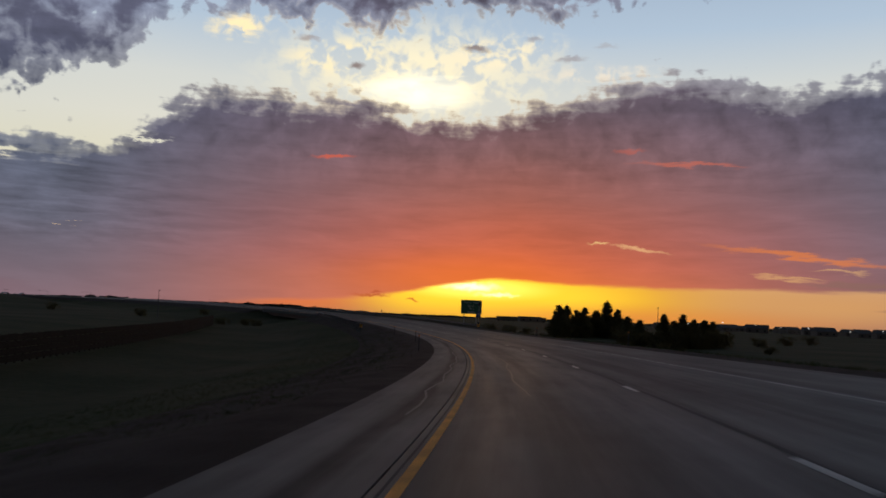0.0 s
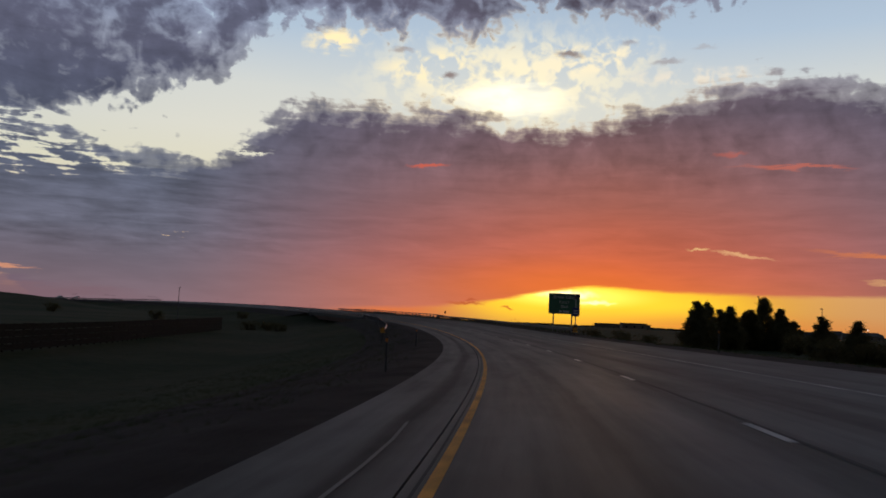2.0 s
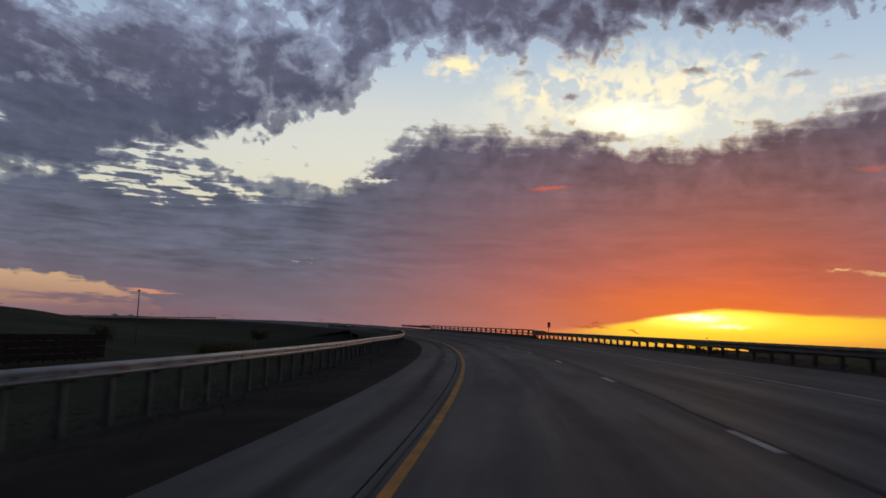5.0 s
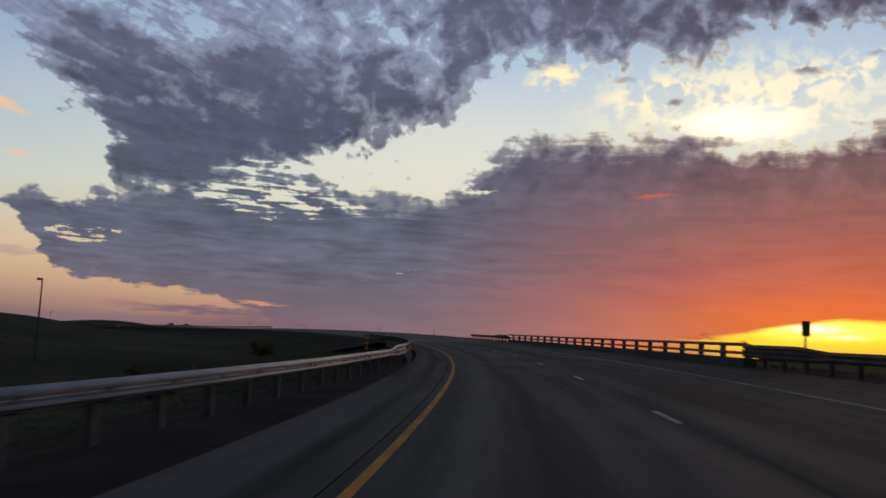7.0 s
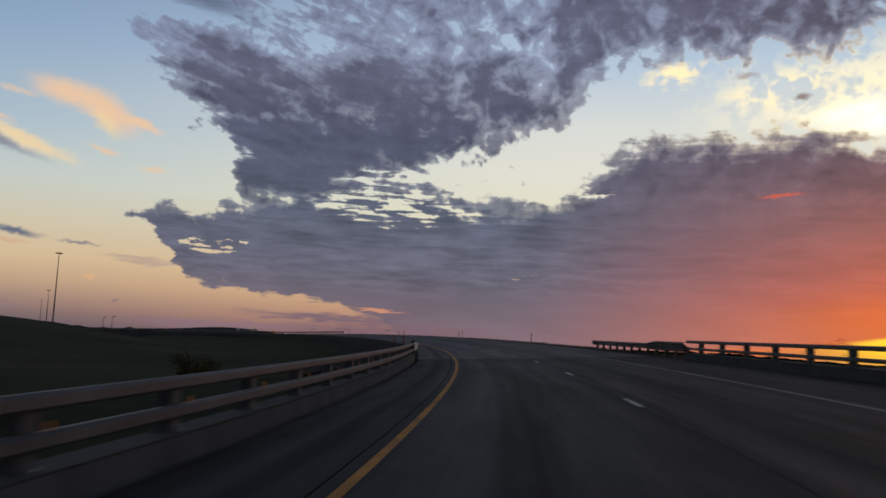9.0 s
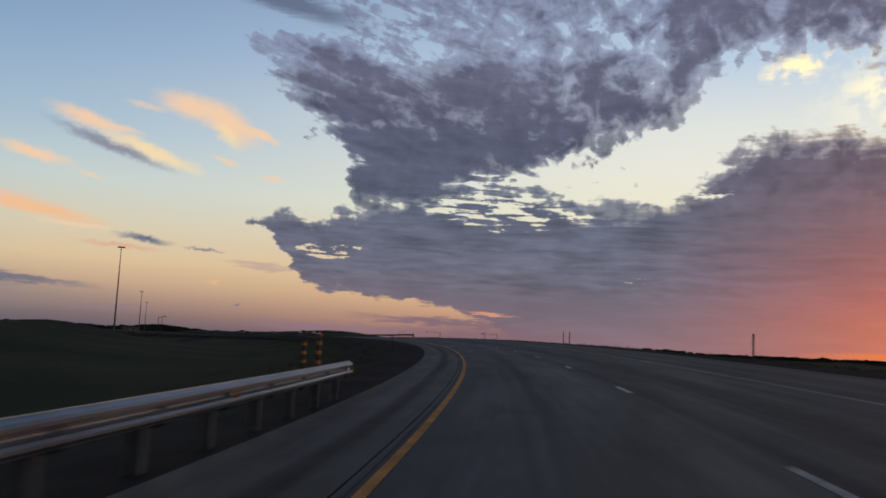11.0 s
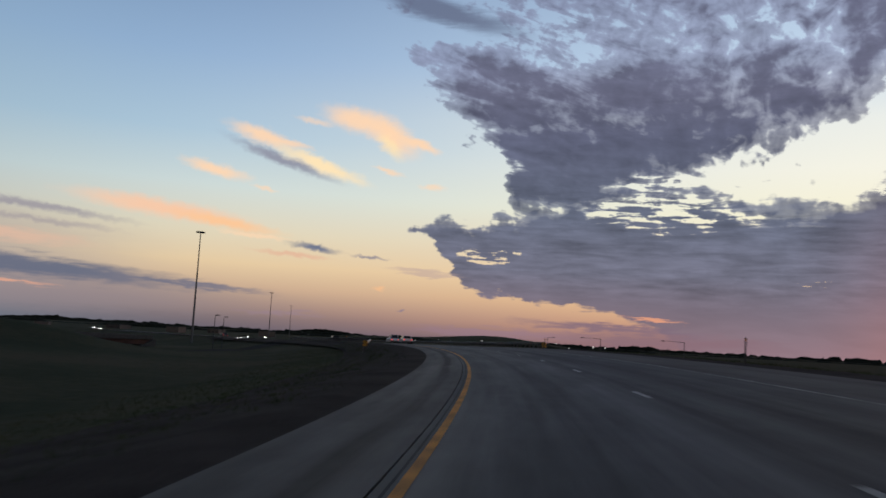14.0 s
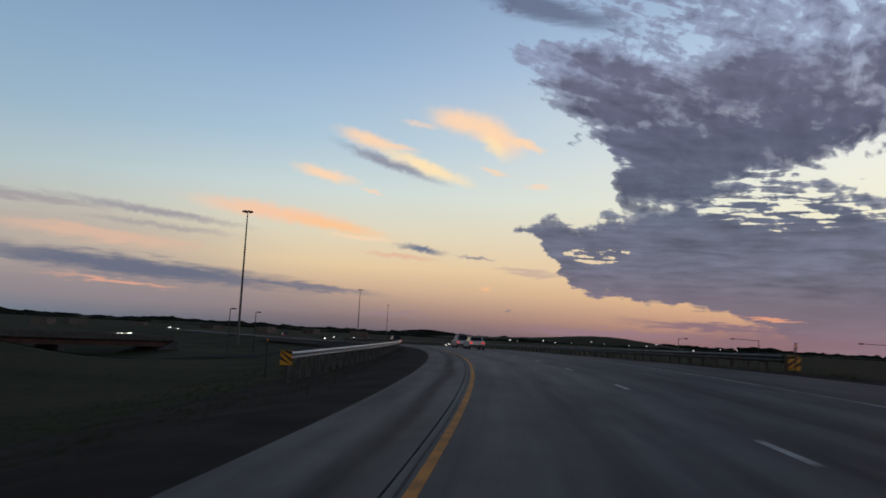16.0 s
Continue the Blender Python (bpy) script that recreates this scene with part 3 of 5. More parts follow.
def part(name, verts, faces, material, parent=None, label="", smooth=False):
    """One mesh object; its points are given in the world's place."""
    v = np.asarray(verts, float)
    if parent is not None:
        v = v - origin(parent)
    ob = new(name, mesh(name, v, faces, material, smooth))
    ob.parent = parent
    return tagged(ob, label)


def box(x0, x1, y0, y1, z0, z1):
    v = [(x, y, z) for z in (z0, z1) for y in (y0, y1) for x in (x0, x1)]
    return v, [(0, 2, 3, 1), (4, 5, 7, 6), (0, 1, 5, 4), (2, 6, 7, 3), (0, 4, 6, 2), (1, 3, 7, 5)]


def bev_box(x0, x1, y0, y1, z0, z1, b=0.02):
    bm = bmesh.new()
    v, f = box(x0, x1, y0, y1, z0, z1)
    vs = [bm.verts.new(p) for p in v]
    for q in f:
        bm.faces.new([vs[i] for i in q])
    bmesh.ops.bevel(bm, geom=list(bm.edges), offset=b, segments=1, affect="EDGES")
    bm.verts.index_update()
    r = [tuple(p.co) for p in bm.verts], [tuple(p.index for p in q.verts) for q in bm.faces]
    bm.free()
    return r


def tube(points, radii, n=8):
    """A round bar through points."""
    pts = [Vector(p) for p in points]
    v, f = [], []
    for i, p in enumerate(pts):
        d = (pts[min(i + 1, len(pts) - 1)] - pts[max(i - 1, 0)]).normalized()
        a = d.orthogonal().normalized()
        b = d.cross(a)
        r = radii[i] if isinstance(radii, (list, tuple)) else radii
        v += [tuple(p + (a * math.cos(k * math.tau / n) + b * math.sin(k * math.tau / n)) * r) for k in range(n)]
    for i in range(len(pts) - 1):
        f += [(i * n + k, i * n + (k + 1) % n, (i + 1) * n + (k + 1) % n, (i + 1) * n + k) for k in range(n)]
    f += [tuple(range(n))[::-1], tuple(range((len(pts) - 1) * n, len(pts) * n))]
    return v, f


def join(*pieces):
    v, f = [], []
    for pv, pf in pieces:
        o = len(v)
        v += list(pv)
        f += [tuple(i + o for i in q) for q in pf]
    return v, f


def moved(piece, m):
    return [tuple(m @ Vector(p)) for p in piece[0]], piece[1]


def sweep(stations, profile, side=0.0, closed=True):
    """Carries a profile of (l, h) along the road; profile and side may be functions of s."""
    v, f = [], []
    k = 0
    for s in stations:
        pr = profile(s) if callable(profile) else profile
        o = side(s) if callable(side) else side
        k = len(pr)
        v += list(at(np.full(k, s), np.array([p[0] for p in pr]) + o, np.array([p[1] for p in pr])))
    n = k if closed else k - 1
    for i in range(len(stations) - 1):
        f += [(i * k + j, i * k + (j + 1) % k, (i + 1) * k + (j + 1) % k, (i + 1) * k + j) for j in range(n)]
    if closed:
        f += [tuple(range(k)), tuple(range((len(stations) - 1) * k, len(stations) * k))[::-1]]
    return v, f


def frame_at(s, l=0.0, h=0.0, turn=0.0):
    """A level pose on the road: x to the right, y ahead."""
    p = at(s, l, h)
    return pose(*map(float, p), 0, 0, heading(s) + turn)


def slab(name, l0, l1, top, deep, material, s0, s1, label, parent=None, gap=3.0):
    st = np.linspace(s0, s1, int((s1 - s0) / gap) + 1)
    n = max(2, int((l1 - l0) / 1.2) + 1)
    pr = [(l, top) for l in np.linspace(l0, l1, n)] + [(l1, top - deep), (l0, top - deep)]
    ob = part(name, *sweep(st, pr[::-1]), material, parent, label)
    uv = ob.data.uv_layers.new(name="along")
    vi = np.zeros(len(ob.data.loops), int)
    ob.data.loops.foreach_get("vertex_index", vi)
    ls = np.array([q[0] for q in pr[::-1]])
    uv.data.foreach_set("uv", np.stack([st[vi // len(pr)], ls[vi % len(pr)]], -1).ravel())
    return ob


# ---- ground ----
BRIDGE = (243.0, 307.0)


def bridge_ends(l):
    """Where the skewed bridge begins and ends, l metres right of the yellow line."""
    return 242.3 - 0.65 * l, 306.5 - 0.45 * l


def relief(x, y):
    """Height of the land at places x, y."""
    x, y = np.asarray(x, float), np.asarray(y, float)
    best, si = np.full(x.shape, 1e18), np.zeros(x.shape)
    for i in range(0, len(ST), 4):
        d = (x - LINE[i, 0]) ** 2 + (y - LINE[i, 1]) ** 2
        m = d < best
        best[m], si[m] = d[m], ST[i]
    for _ in range(2):                       # slide to the true foot of the perpendicular
        px, py = np.interp(si, ST, LINE[:, 0]), np.interp(si, ST, LINE[:, 1])
        a = np.radians(np.interp(si, ST, HEAD))
        si = np.clip(si + (x - px) * -np.sin(a) + (y - py) * np.cos(a), -200, 1000)
    px, py, pz = (np.interp(si, ST, LINE[:, k]) for k in range(3))
    a = np.radians(np.interp(si, ST, HEAD))
    l = (x - px) * np.cos(a) + (y - py) * np.sin(a)
    far = np.hypot(x - px, y - py)
    bank = np.tan(np.radians(-along(BANK, si)))
    lc = np.clip(l, -3.0, 11.9)
    z = pz + lc * bank - 0.25
    left, right = np.clip(-3.0 - l, 0, None), np.clip(l - 11.9, 0, None)
    z = z - 0.17 * np.clip(left, 0, 18) - 0.13 * np.clip(right, 0, 14)
    und = np.clip((si - BRIDGE[0] + 2) / 16, 0, 1) * np.clip((BRIDGE[1] + 2 - si) / 16, 0, 1)
    z = z - und * 2.2 * np.clip((60 - far) / 40, 0, 1)
    base = -4.2 + 0.5 * np.sin(x * 0.011 + 1.0) * np.cos(y * 0.013) + 0.9 * np.sin(x * 0.0031 + y * 0.0022)
    base = base + 6.6 * np.exp(-(((x + 222) / 75) ** 2 + ((y - 338) / 62) ** 2)) + 2.6 * np.exp(-(((x + 150) / 70) ** 2 + ((y - 120) / 60) ** 2))
    base = base + 4.6 * np.exp(-(((x + 262) / 24) ** 2 + ((y - 412) / 24) ** 2)) - 2.8 * np.exp(-(((x + 300) / 32) ** 2 + ((y - 464) / 32) ** 2)) - 2.6 * np.exp(-(((x + 344) / 24) ** 2 + ((y - 446) / 24) ** 2))
    w = np.clip((np.where(l < 0, far - 22, far - 26) / 45), 0, 1)
    w = w * w * (3 - 2 * w)
    away = np.clip((np.hypot(x + 100, y - 250) - 900) / 3500, 0, 1)
    sunward = np.clip((np.arctan2(x + 100, y - 250) + 0.17) / 0.12, 0, 1)      # the plain falls away towards the sunset
    base = base - 2.8 * sunward * np.clip((np.hypot(x + 100, y - 250) - 260) / 320, 0, 1)
    return z * (1 - w) + base * w + away * (5.0 - 17.0 * sunward)


def land():
    def ticks(lo, hi, fine, end):
        t = list(np.arange(lo, hi + 1, fine))
        g = fine
        a, b = [], []
        p, q = lo, hi
        while q < end:
            g *= 1.22
            p, q = p - g, q + g
            a.append(p)
            b.append(q)
        return np.array(a[::-1] + t + b)
    gx, gy = ticks(-330, 100, 5.0, 4300), ticks(-40, 600, 5.0, 4500)
    X, Y = np.meshgrid(gx, gy)
    Z = relief(X, Y)
    v = np.stack([X, Y, Z], -1).reshape(-1, 3)
    n = len(gx)
    f = [(j * n + i, j * n + i + 1, (j + 1) * n + i + 1, (j + 1) * n + i) for j in range(len(gy) - 1) for i in range(n - 1)]
    return tagged(part("ground", v, f, meadow, smooth=True), "dark rolling prairie with dry grass at dusk", "ground", kind="structure")


ground = land()


def verge(name, l0, l1, rise, fall, label, s0=-60, s1=720):
    """Bare dirt beside the pavement, uneven and falling away from it."""
    st = [s for s in np.arange(s0, s1, 2.5)]
    ls = np.linspace(l0, l1, 22)
    ends = bridge_ends(l0)
    v, f = [], []
    for s in st:
        dirn = np.sign(l1 - l0)
        hh = [rise - fall * max(0, abs(l - l0) - 1.4) + (0.04 * noise.noise((s * 0.31, l * 0.8, 3.0)) + 0.07 * noise.noise((s * 0.07, l * 1.3, 8.0))) * min(1.0, i / 3) for i, l in enumerate(ls)]
        v += list(at(np.full(len(ls), s), ls, np.array(hh)))
    k = len(ls)
    for i in range(len(st) - 1):
        if ends[0] < st[i + 1] and st[i] < ends[1]:
            continue
        f += [(i * k + j, i * k + j + 1, (i + 1) * k + j + 1, (i + 1) * k + j) for j in range(k - 1)]
    return tagged(part(name, v, f, gravel, smooth=True), label, "verge", kind="structure")


verge("verge_left", -2.08, -9.5, -0.02, 0.15, "strip of bare dark dirt beside the concrete shoulder")
verge("verge_right", 11.15, 17.5, -0.02, 0.11, "strip of dirt and weeds along the outer shoulder")

# ---- road ----
S0, S1 = -60, 900
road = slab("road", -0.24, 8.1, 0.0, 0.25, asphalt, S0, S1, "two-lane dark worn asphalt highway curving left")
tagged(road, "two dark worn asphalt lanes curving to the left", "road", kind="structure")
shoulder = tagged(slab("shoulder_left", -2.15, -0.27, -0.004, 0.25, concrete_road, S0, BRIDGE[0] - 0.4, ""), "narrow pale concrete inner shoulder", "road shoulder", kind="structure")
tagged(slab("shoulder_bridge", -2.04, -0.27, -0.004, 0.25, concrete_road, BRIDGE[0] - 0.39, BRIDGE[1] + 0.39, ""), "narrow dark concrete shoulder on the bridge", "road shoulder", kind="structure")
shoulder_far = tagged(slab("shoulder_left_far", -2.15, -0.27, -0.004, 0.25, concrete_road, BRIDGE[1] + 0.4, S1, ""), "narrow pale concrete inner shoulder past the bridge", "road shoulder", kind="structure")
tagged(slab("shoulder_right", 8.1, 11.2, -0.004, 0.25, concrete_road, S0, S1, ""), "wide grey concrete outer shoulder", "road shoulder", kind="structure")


def stripe(name, l, w, material, s0, s1, parent, label, h=0.005, wave=0.0):
    st = np.arange(s0, s1 + 0.1, 2.0)
    sd = (lambda s: l + wave * noise.noise((s * 0.22, l, 0.0))) if wave else l
    return part(name, *sweep(st, [(-w / 2, h), (w / 2, h)][::-1], sd, closed=False), material, parent, label)


stripe("yellow_line", 0.0, 0.125, yellow_paint, S0, S1, road, "worn solid yellow edge line")
stripe("edge_line", 7.84, 0.11, edge_paint, S0, S1, road, "worn solid white edge line")
stripe("tar_joint", 4.04, 0.09, seal, S0, 304, road, "black tar-sealed joint between the lanes", 0.004, 0.10)
stripe("tar_joint", -0.13, 0.035, seal, S0, S1, road, "black joint between lane and shoulder", 0.003, 0.02)
for k in range(-5, 60):
    s = 8.29 + 12.19 * k
    stripe("lane_dash", 3.95, 0.12, white_paint, s - 1.5, s + 1.5, road, "")


def cross_joint(s):
    """The skewed joint at the bridge's near (0) or far (1) end."""
    ls = np.linspace(-2.1, 11.1, 14)
    mid = np.array([bridge_ends(l)[s] for l in ls])
    a, b = at(mid - 0.12, ls, 0.006), at(mid + 0.12, ls, 0.006)
    return np.concatenate([a, b]), [(i, i + 1, 15 + i, 14 + i) for i in range(13)]


for l, w, a, b in ((-0.84, 0.05, 14, 70), (1.42, 0.045, 18, 50)):
    stripe("sealed_crack", l, w, crack_seal, a, b, (shoulder if a < 100 else shoulder_far) if l < 0 else road, "smooth dark sealed crack", 0.004, 0.3)
for s in (0, 1):
    part("bridge_joint", *cross_joint(s), pale_joint, road, "pale steel and concrete joint across the road")

# ---- first bridge ----
bridge = thing("bridge", at(272, 4.5, -1.2), "concrete highway bridge deck carried on steel girders", "bridge")
st_b = np.arange(235.0, 308.1, 2.0)
part("deck", *sweep(st_b, [(-2.85, -0.26), (12.3, -0.26), (12.3, -0.55), (-2.85, -0.55)][::-1]), concrete, bridge)
for l in (-1.8, 1.4, 4.6, 7.8, 10.6):
    part("girder", *sweep(st_b, [(l - 0.25, -0.56), (l + 0.25, -0.56), (l + 0.25, -1.7), (l - 0.25, -1.7)][::-1]), girder_red, bridge)
for s in (239.0, 305.0):
    part("abutment", *sweep([s - 1.1, s + 1.1], [(-3.0, -0.28), (12.2, -0.28), (12.2, -6.5), (-3.0, -6.5)][::-1]), concrete, bridge)


def rounded(l, z0, z1, w):
    c = 0.035
    return [(l - w / 2, z0 + c), (l - w / 2 + c, z0), (l + w / 2 - c, z0), (l + w / 2, z0 + c), (l + w / 2, z1 - c), (l + w / 2 - c, z1), (l - w / 2 + c, z1), (l - w / 2, z1 - c)]


def bridge_rail(l, face, label, heights, kerb):
    """Concrete kerb with posts and two square steel rails; face: the side turned to the traffic."""
    s0, s1 = bridge_ends(l)
    ob = thing("bridge_railing", at(s0, l, 0), label, "railing", "railings of the bridge")
    st = np.linspace(s0, s1, 34)
    part("kerb", *sweep(st, [(l - 0.28, -0.26), (l + 0.28, -0.26), (l + 0.28 - 0.05 * (face > 0), kerb - 0.03), (l + 0.25, kerb), (l - 0.25, kerb), (l - 0.28 + 0.05 * (face < 0), kerb - 0.03)]), concrete, ob, "weathered concrete kerb")
    for z0, z1 in heights:
        part("rail", *sweep(st, rounded(l + face * 0.10, z0, z1, 0.15)), rail_paint, ob, "grey square steel rail")
    for s in np.arange(s0 + 0.35, s1, 3.08):
        m = frame_at(s, l)
        p = join(moved(bev_box(-0.10, 0.10, -0.13, 0.13, kerb - 0.01, heights[1][1] - 0.05, 0.02), Matrix.Translation((-face * 0.08, 0, 0))), moved(bev_box(-0.16, 0.16, -0.16, 0.16, kerb - 0.015, kerb + 0.015, 0.008), Matrix.Translation((-face * 0.05, 0, 0))))
        post = part("post", *moved(p, m), rail_paint, ob)
        r = bev_box(face * 0.18 - 0.012, face * 0.18 + 0.012, -0.022, 0.022, heights[0][1] + 0.02, heights[0][1] + 0.10, 0.004)
        part("reflector", *moved(r, m), reflector, post, "amber reflector")
    return ob


bridge_rail(-2.55, 1, "grey two-rail steel railing on a concrete kerb, inner bridge edge", ((0.42, 0.58), (0.75, 0.91)), 0.26)
bridge_rail(11.75, -1, "dark two-rail steel railing on a concrete kerb, outer edge", ((0.47, 0.59), (0.80, 0.94)), 0.30)


# ---- guardrails ----
def beam_profile(height, depth, ribs, face):
    shape = ((0.0, 0.0), (0.10, 0.06), (0.34, 0.96), (0.62, 1.0), (0.88, 0.10), (0.95, 0.0))      # share of a rib's height, of its depth
    pts = [(face * depth * d, (k + q) / ribs * height) for k in range(ribs) for q, d in shape] + [(0.0, height)]
    return [(l, h - height) for l, h in pts]


def guardrail(s0, s1, side, face, label, triple=None, top=0.787, drop=lambda s: 0.0, steel=None):
    """Corrugated beam on steel posts; triple: the end, where it widens to three ribs before a bridge."""
    ob = thing("guardrail", at(s0, side(s0), 0), label, "guardrail", "guardrails along the curve")
    st = np.arange(s0, s1 + 0.01, 0.952)

    def prof(s):
        wide = 0.0 if triple is None else min(1, max(0, 1 - (abs(s - triple) - 5.6) / 2.0))
        pts = beam_profile(0.31 + 0.2 * wide, 0.08, 3 if wide > 0.3 else 2, face)
        if len(pts) < 19:                         # the same number of points all along
            fine = []
            for i in range(19):
                q = i / 18 * (len(pts) - 1)
                a = min(int(q), len(pts) - 2)
                fine.append(tuple(pts[a][k] + (pts[a + 1][k] - pts[a][k]) * (q - a) for k in (0, 1)))
            pts = fine
        front = [(l + face * 0.06, h + top + drop(s) + 0.14 * wide) for l, h in pts]
        back = [(l - face * 0.006, h) for l, h in front][::-1]
        return front + back
    part("beam", *sweep(st, prof, side), steel or galvanised, ob, "corrugated steel beam")
    for i, s in enumerate(np.arange(s0 + 0.5, s1, 1.905)):
        m = frame_at(float(s), side(s), top - 0.787 + drop(s))
        web = join(box(-0.075, 0.075, -0.004, 0.004, -0.75, 0.70), box(-0.078, -0.07, -0.05, 0.05, -0.75, 0.70), box(0.07, 0.078, -0.05, 0.05, -0.75, 0.70))
        post = part("post", *moved(web, m @ Matrix.Translation((-face * 0.20, 0, 0))), steel or post_steel, ob, "steel post")
        part("block", *moved(bev_box(-0.07, 0.07, -0.07, 0.07, 0.45, 0.76, 0.012), m @ Matrix.Translation((-face * 0.03, 0, 0))), wood, post)
        if i % 4 == 2:
            part("reflector", *moved(bev_box(-0.03, 0.03, -0.012, 0.012, 0.60, 0.70, 0.004), m @ Matrix.Translation((face * 0.16, -0.03, 0))), reflector, post, "amber reflector")
    return ob


def easing(table):
    return lambda s: float(np.interp(s, [a for a, b in table], [b for a, b in table]))


left_1 = easing([(148, -7.65), (165, -7.0), (185, -6.2), (200, -5.6), (210, -4.5), (216, -3.9), (224, -3.3), (230, -3.0), (236, -2.62), (244, -2.42)])
guardrail(149.3, 243.9, left_1, 1, "galvanised guardrail flaring from the inner shoulder before the bridge", 243.8)
left_2 = easing([(306, -2.42), (309, -2.42), (320, -2.3), (336, -2.25)])
guardrail(307.7, 335.6, left_2, 1, "short galvanised guardrail leaving the bridge", 307.6)
# the outer guardrails take the darker steel, with shade in its colour
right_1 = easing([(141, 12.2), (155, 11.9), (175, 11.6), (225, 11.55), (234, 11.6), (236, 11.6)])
guardrail(143.2, 234.9, right_1, -1, "dull guardrail along the outer shoulder before the bridge, steel coloured dark for its shaded side", 234.8, 0.73, steel=rail_shaded)
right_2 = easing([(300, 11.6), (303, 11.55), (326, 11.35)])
guardrail(301.2, 323.5, right_2, -1, "dull guardrail leaving the bridge on the outer side, steel coloured dark for its shaded side", 301.2, 0.72, steel=rail_shaded)
left_3 = easing([(493, -7.3), (500, -6.95), (512, -6.2), (536, -4.5), (560, -3.3), (600, -2.6), (700, -2.6)])
guardrail(494.0, 640, left_3, 1, "long galvanised guardrail beginning beside the inner shoulder", drop=easing([(494, -0.15), (515, -0.12), (545, 0.0)]))
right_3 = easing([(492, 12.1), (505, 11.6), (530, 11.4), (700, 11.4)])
guardrail(493.6, 690, right_3, -1, "long dull guardrail along the outer shoulder, steel coloured dark for its shaded side", top=0.70, steel=rail_shaded)


def object_marker(s, l, lean, low=0.0):
    """Yellow panel with black slanting stripes at a guardrail's end."""
    ob = thing("object_marker", at(s, l, -0.2), "yellow marker panel with black slanting stripes at a guardrail end", "road sign", "hazard markers")
    m = frame_at(s, l, low)
    w, z0, z1 = 0.23, 0.34, 0.90
    panel = part("panel", *moved(bev_box(-w, w, -0.012, 0.012, z0, z1, 0.01), m), marker_yellow, ob)
    for k in range(-2, 4):
        c = k * 0.30
        q = []
        for x in (-w + 0.01, w - 0.01):
            for dz in (0.0, 0.14):
                q.append((x, -0.016, z0 + 0.3 + c - 0.3 + lean * x * 0.9 + dz))
        q = [(x, y, min(max(z, z0 + 0.01), z1 - 0.01)) for x, y, z in q]
        if abs(q[0][2] - q[1][2]) + abs(q[2][2] - q[3][2]) > 0.05:
            part("stripe", *moved((q, [(0, 2, 3, 1)]), m), marker_black, panel, "black slanting stripe")
    part("post", *moved(tube([(0, 0.05, -0.8), (0, 0.05, 0.6)], 0.035), m), dark_steel, ob)
    return ob


object_marker(149.0, -7.6, -1)
object_marker(142.4, 12.15, 1, -0.07)
object_marker(493.4, -7.25, -1, -0.2)
object_marker(493.0, 12.1, 1, -0.24)


# ---- delineator posts ----
def delineator(s, l):
    ob = thing("delineator_post", at(s, l, -0.4), "thin dark roadside delineator post with a small reflector", "delineator", "delineators along the verge")
    m = frame_at(s, l)
    part("post", *moved(bev_box(-0.035, 0.035, -0.015, 0.015, -0.7, 1.15, 0.006), m), dark_steel, ob)
    part("reflector", *moved(bev_box(-0.04, 0.04, -0.032, -0.022, 0.98, 1.10, 0.004), m), reflector, ob, "amber reflector")


for s, l in ((58.7, -3.25), (86, -3.4), (122.5, -4.2), (395.4, -4.6), (499, -9.3), (493, 12.15)):
    delineator(s, l)


def banded_post(s, l, top):
    """Flexible dark post with three orange bands."""
    ob = thing("marker_post", at(s, l, top - 1.5), "dark marker post with three orange reflective bands", "marker post", "banded marker posts")
    m = frame_at(s, l, top)
    post = part("post", *moved(tube([(0, 0, -1.9), (0, 0, -0.02), (0, 0, 0)], [0.055, 0.055, 0.035], 10), m), dark_steel, ob)
    for k in range(3):
        part("band", *moved(tube([(0, 0, -0.17 - 0.22 * k), (0, 0, -0.08 - 0.22 * k)], 0.060, 10), m), reflector, post, "orange reflective band")


for s, l, top in ((239, -3.9, 1.37), (277, -21.2, -1.2), (336.5, -3.1, 1.29), (338.5, -3.9, 1.25)):
    banded_post(s, l, top)

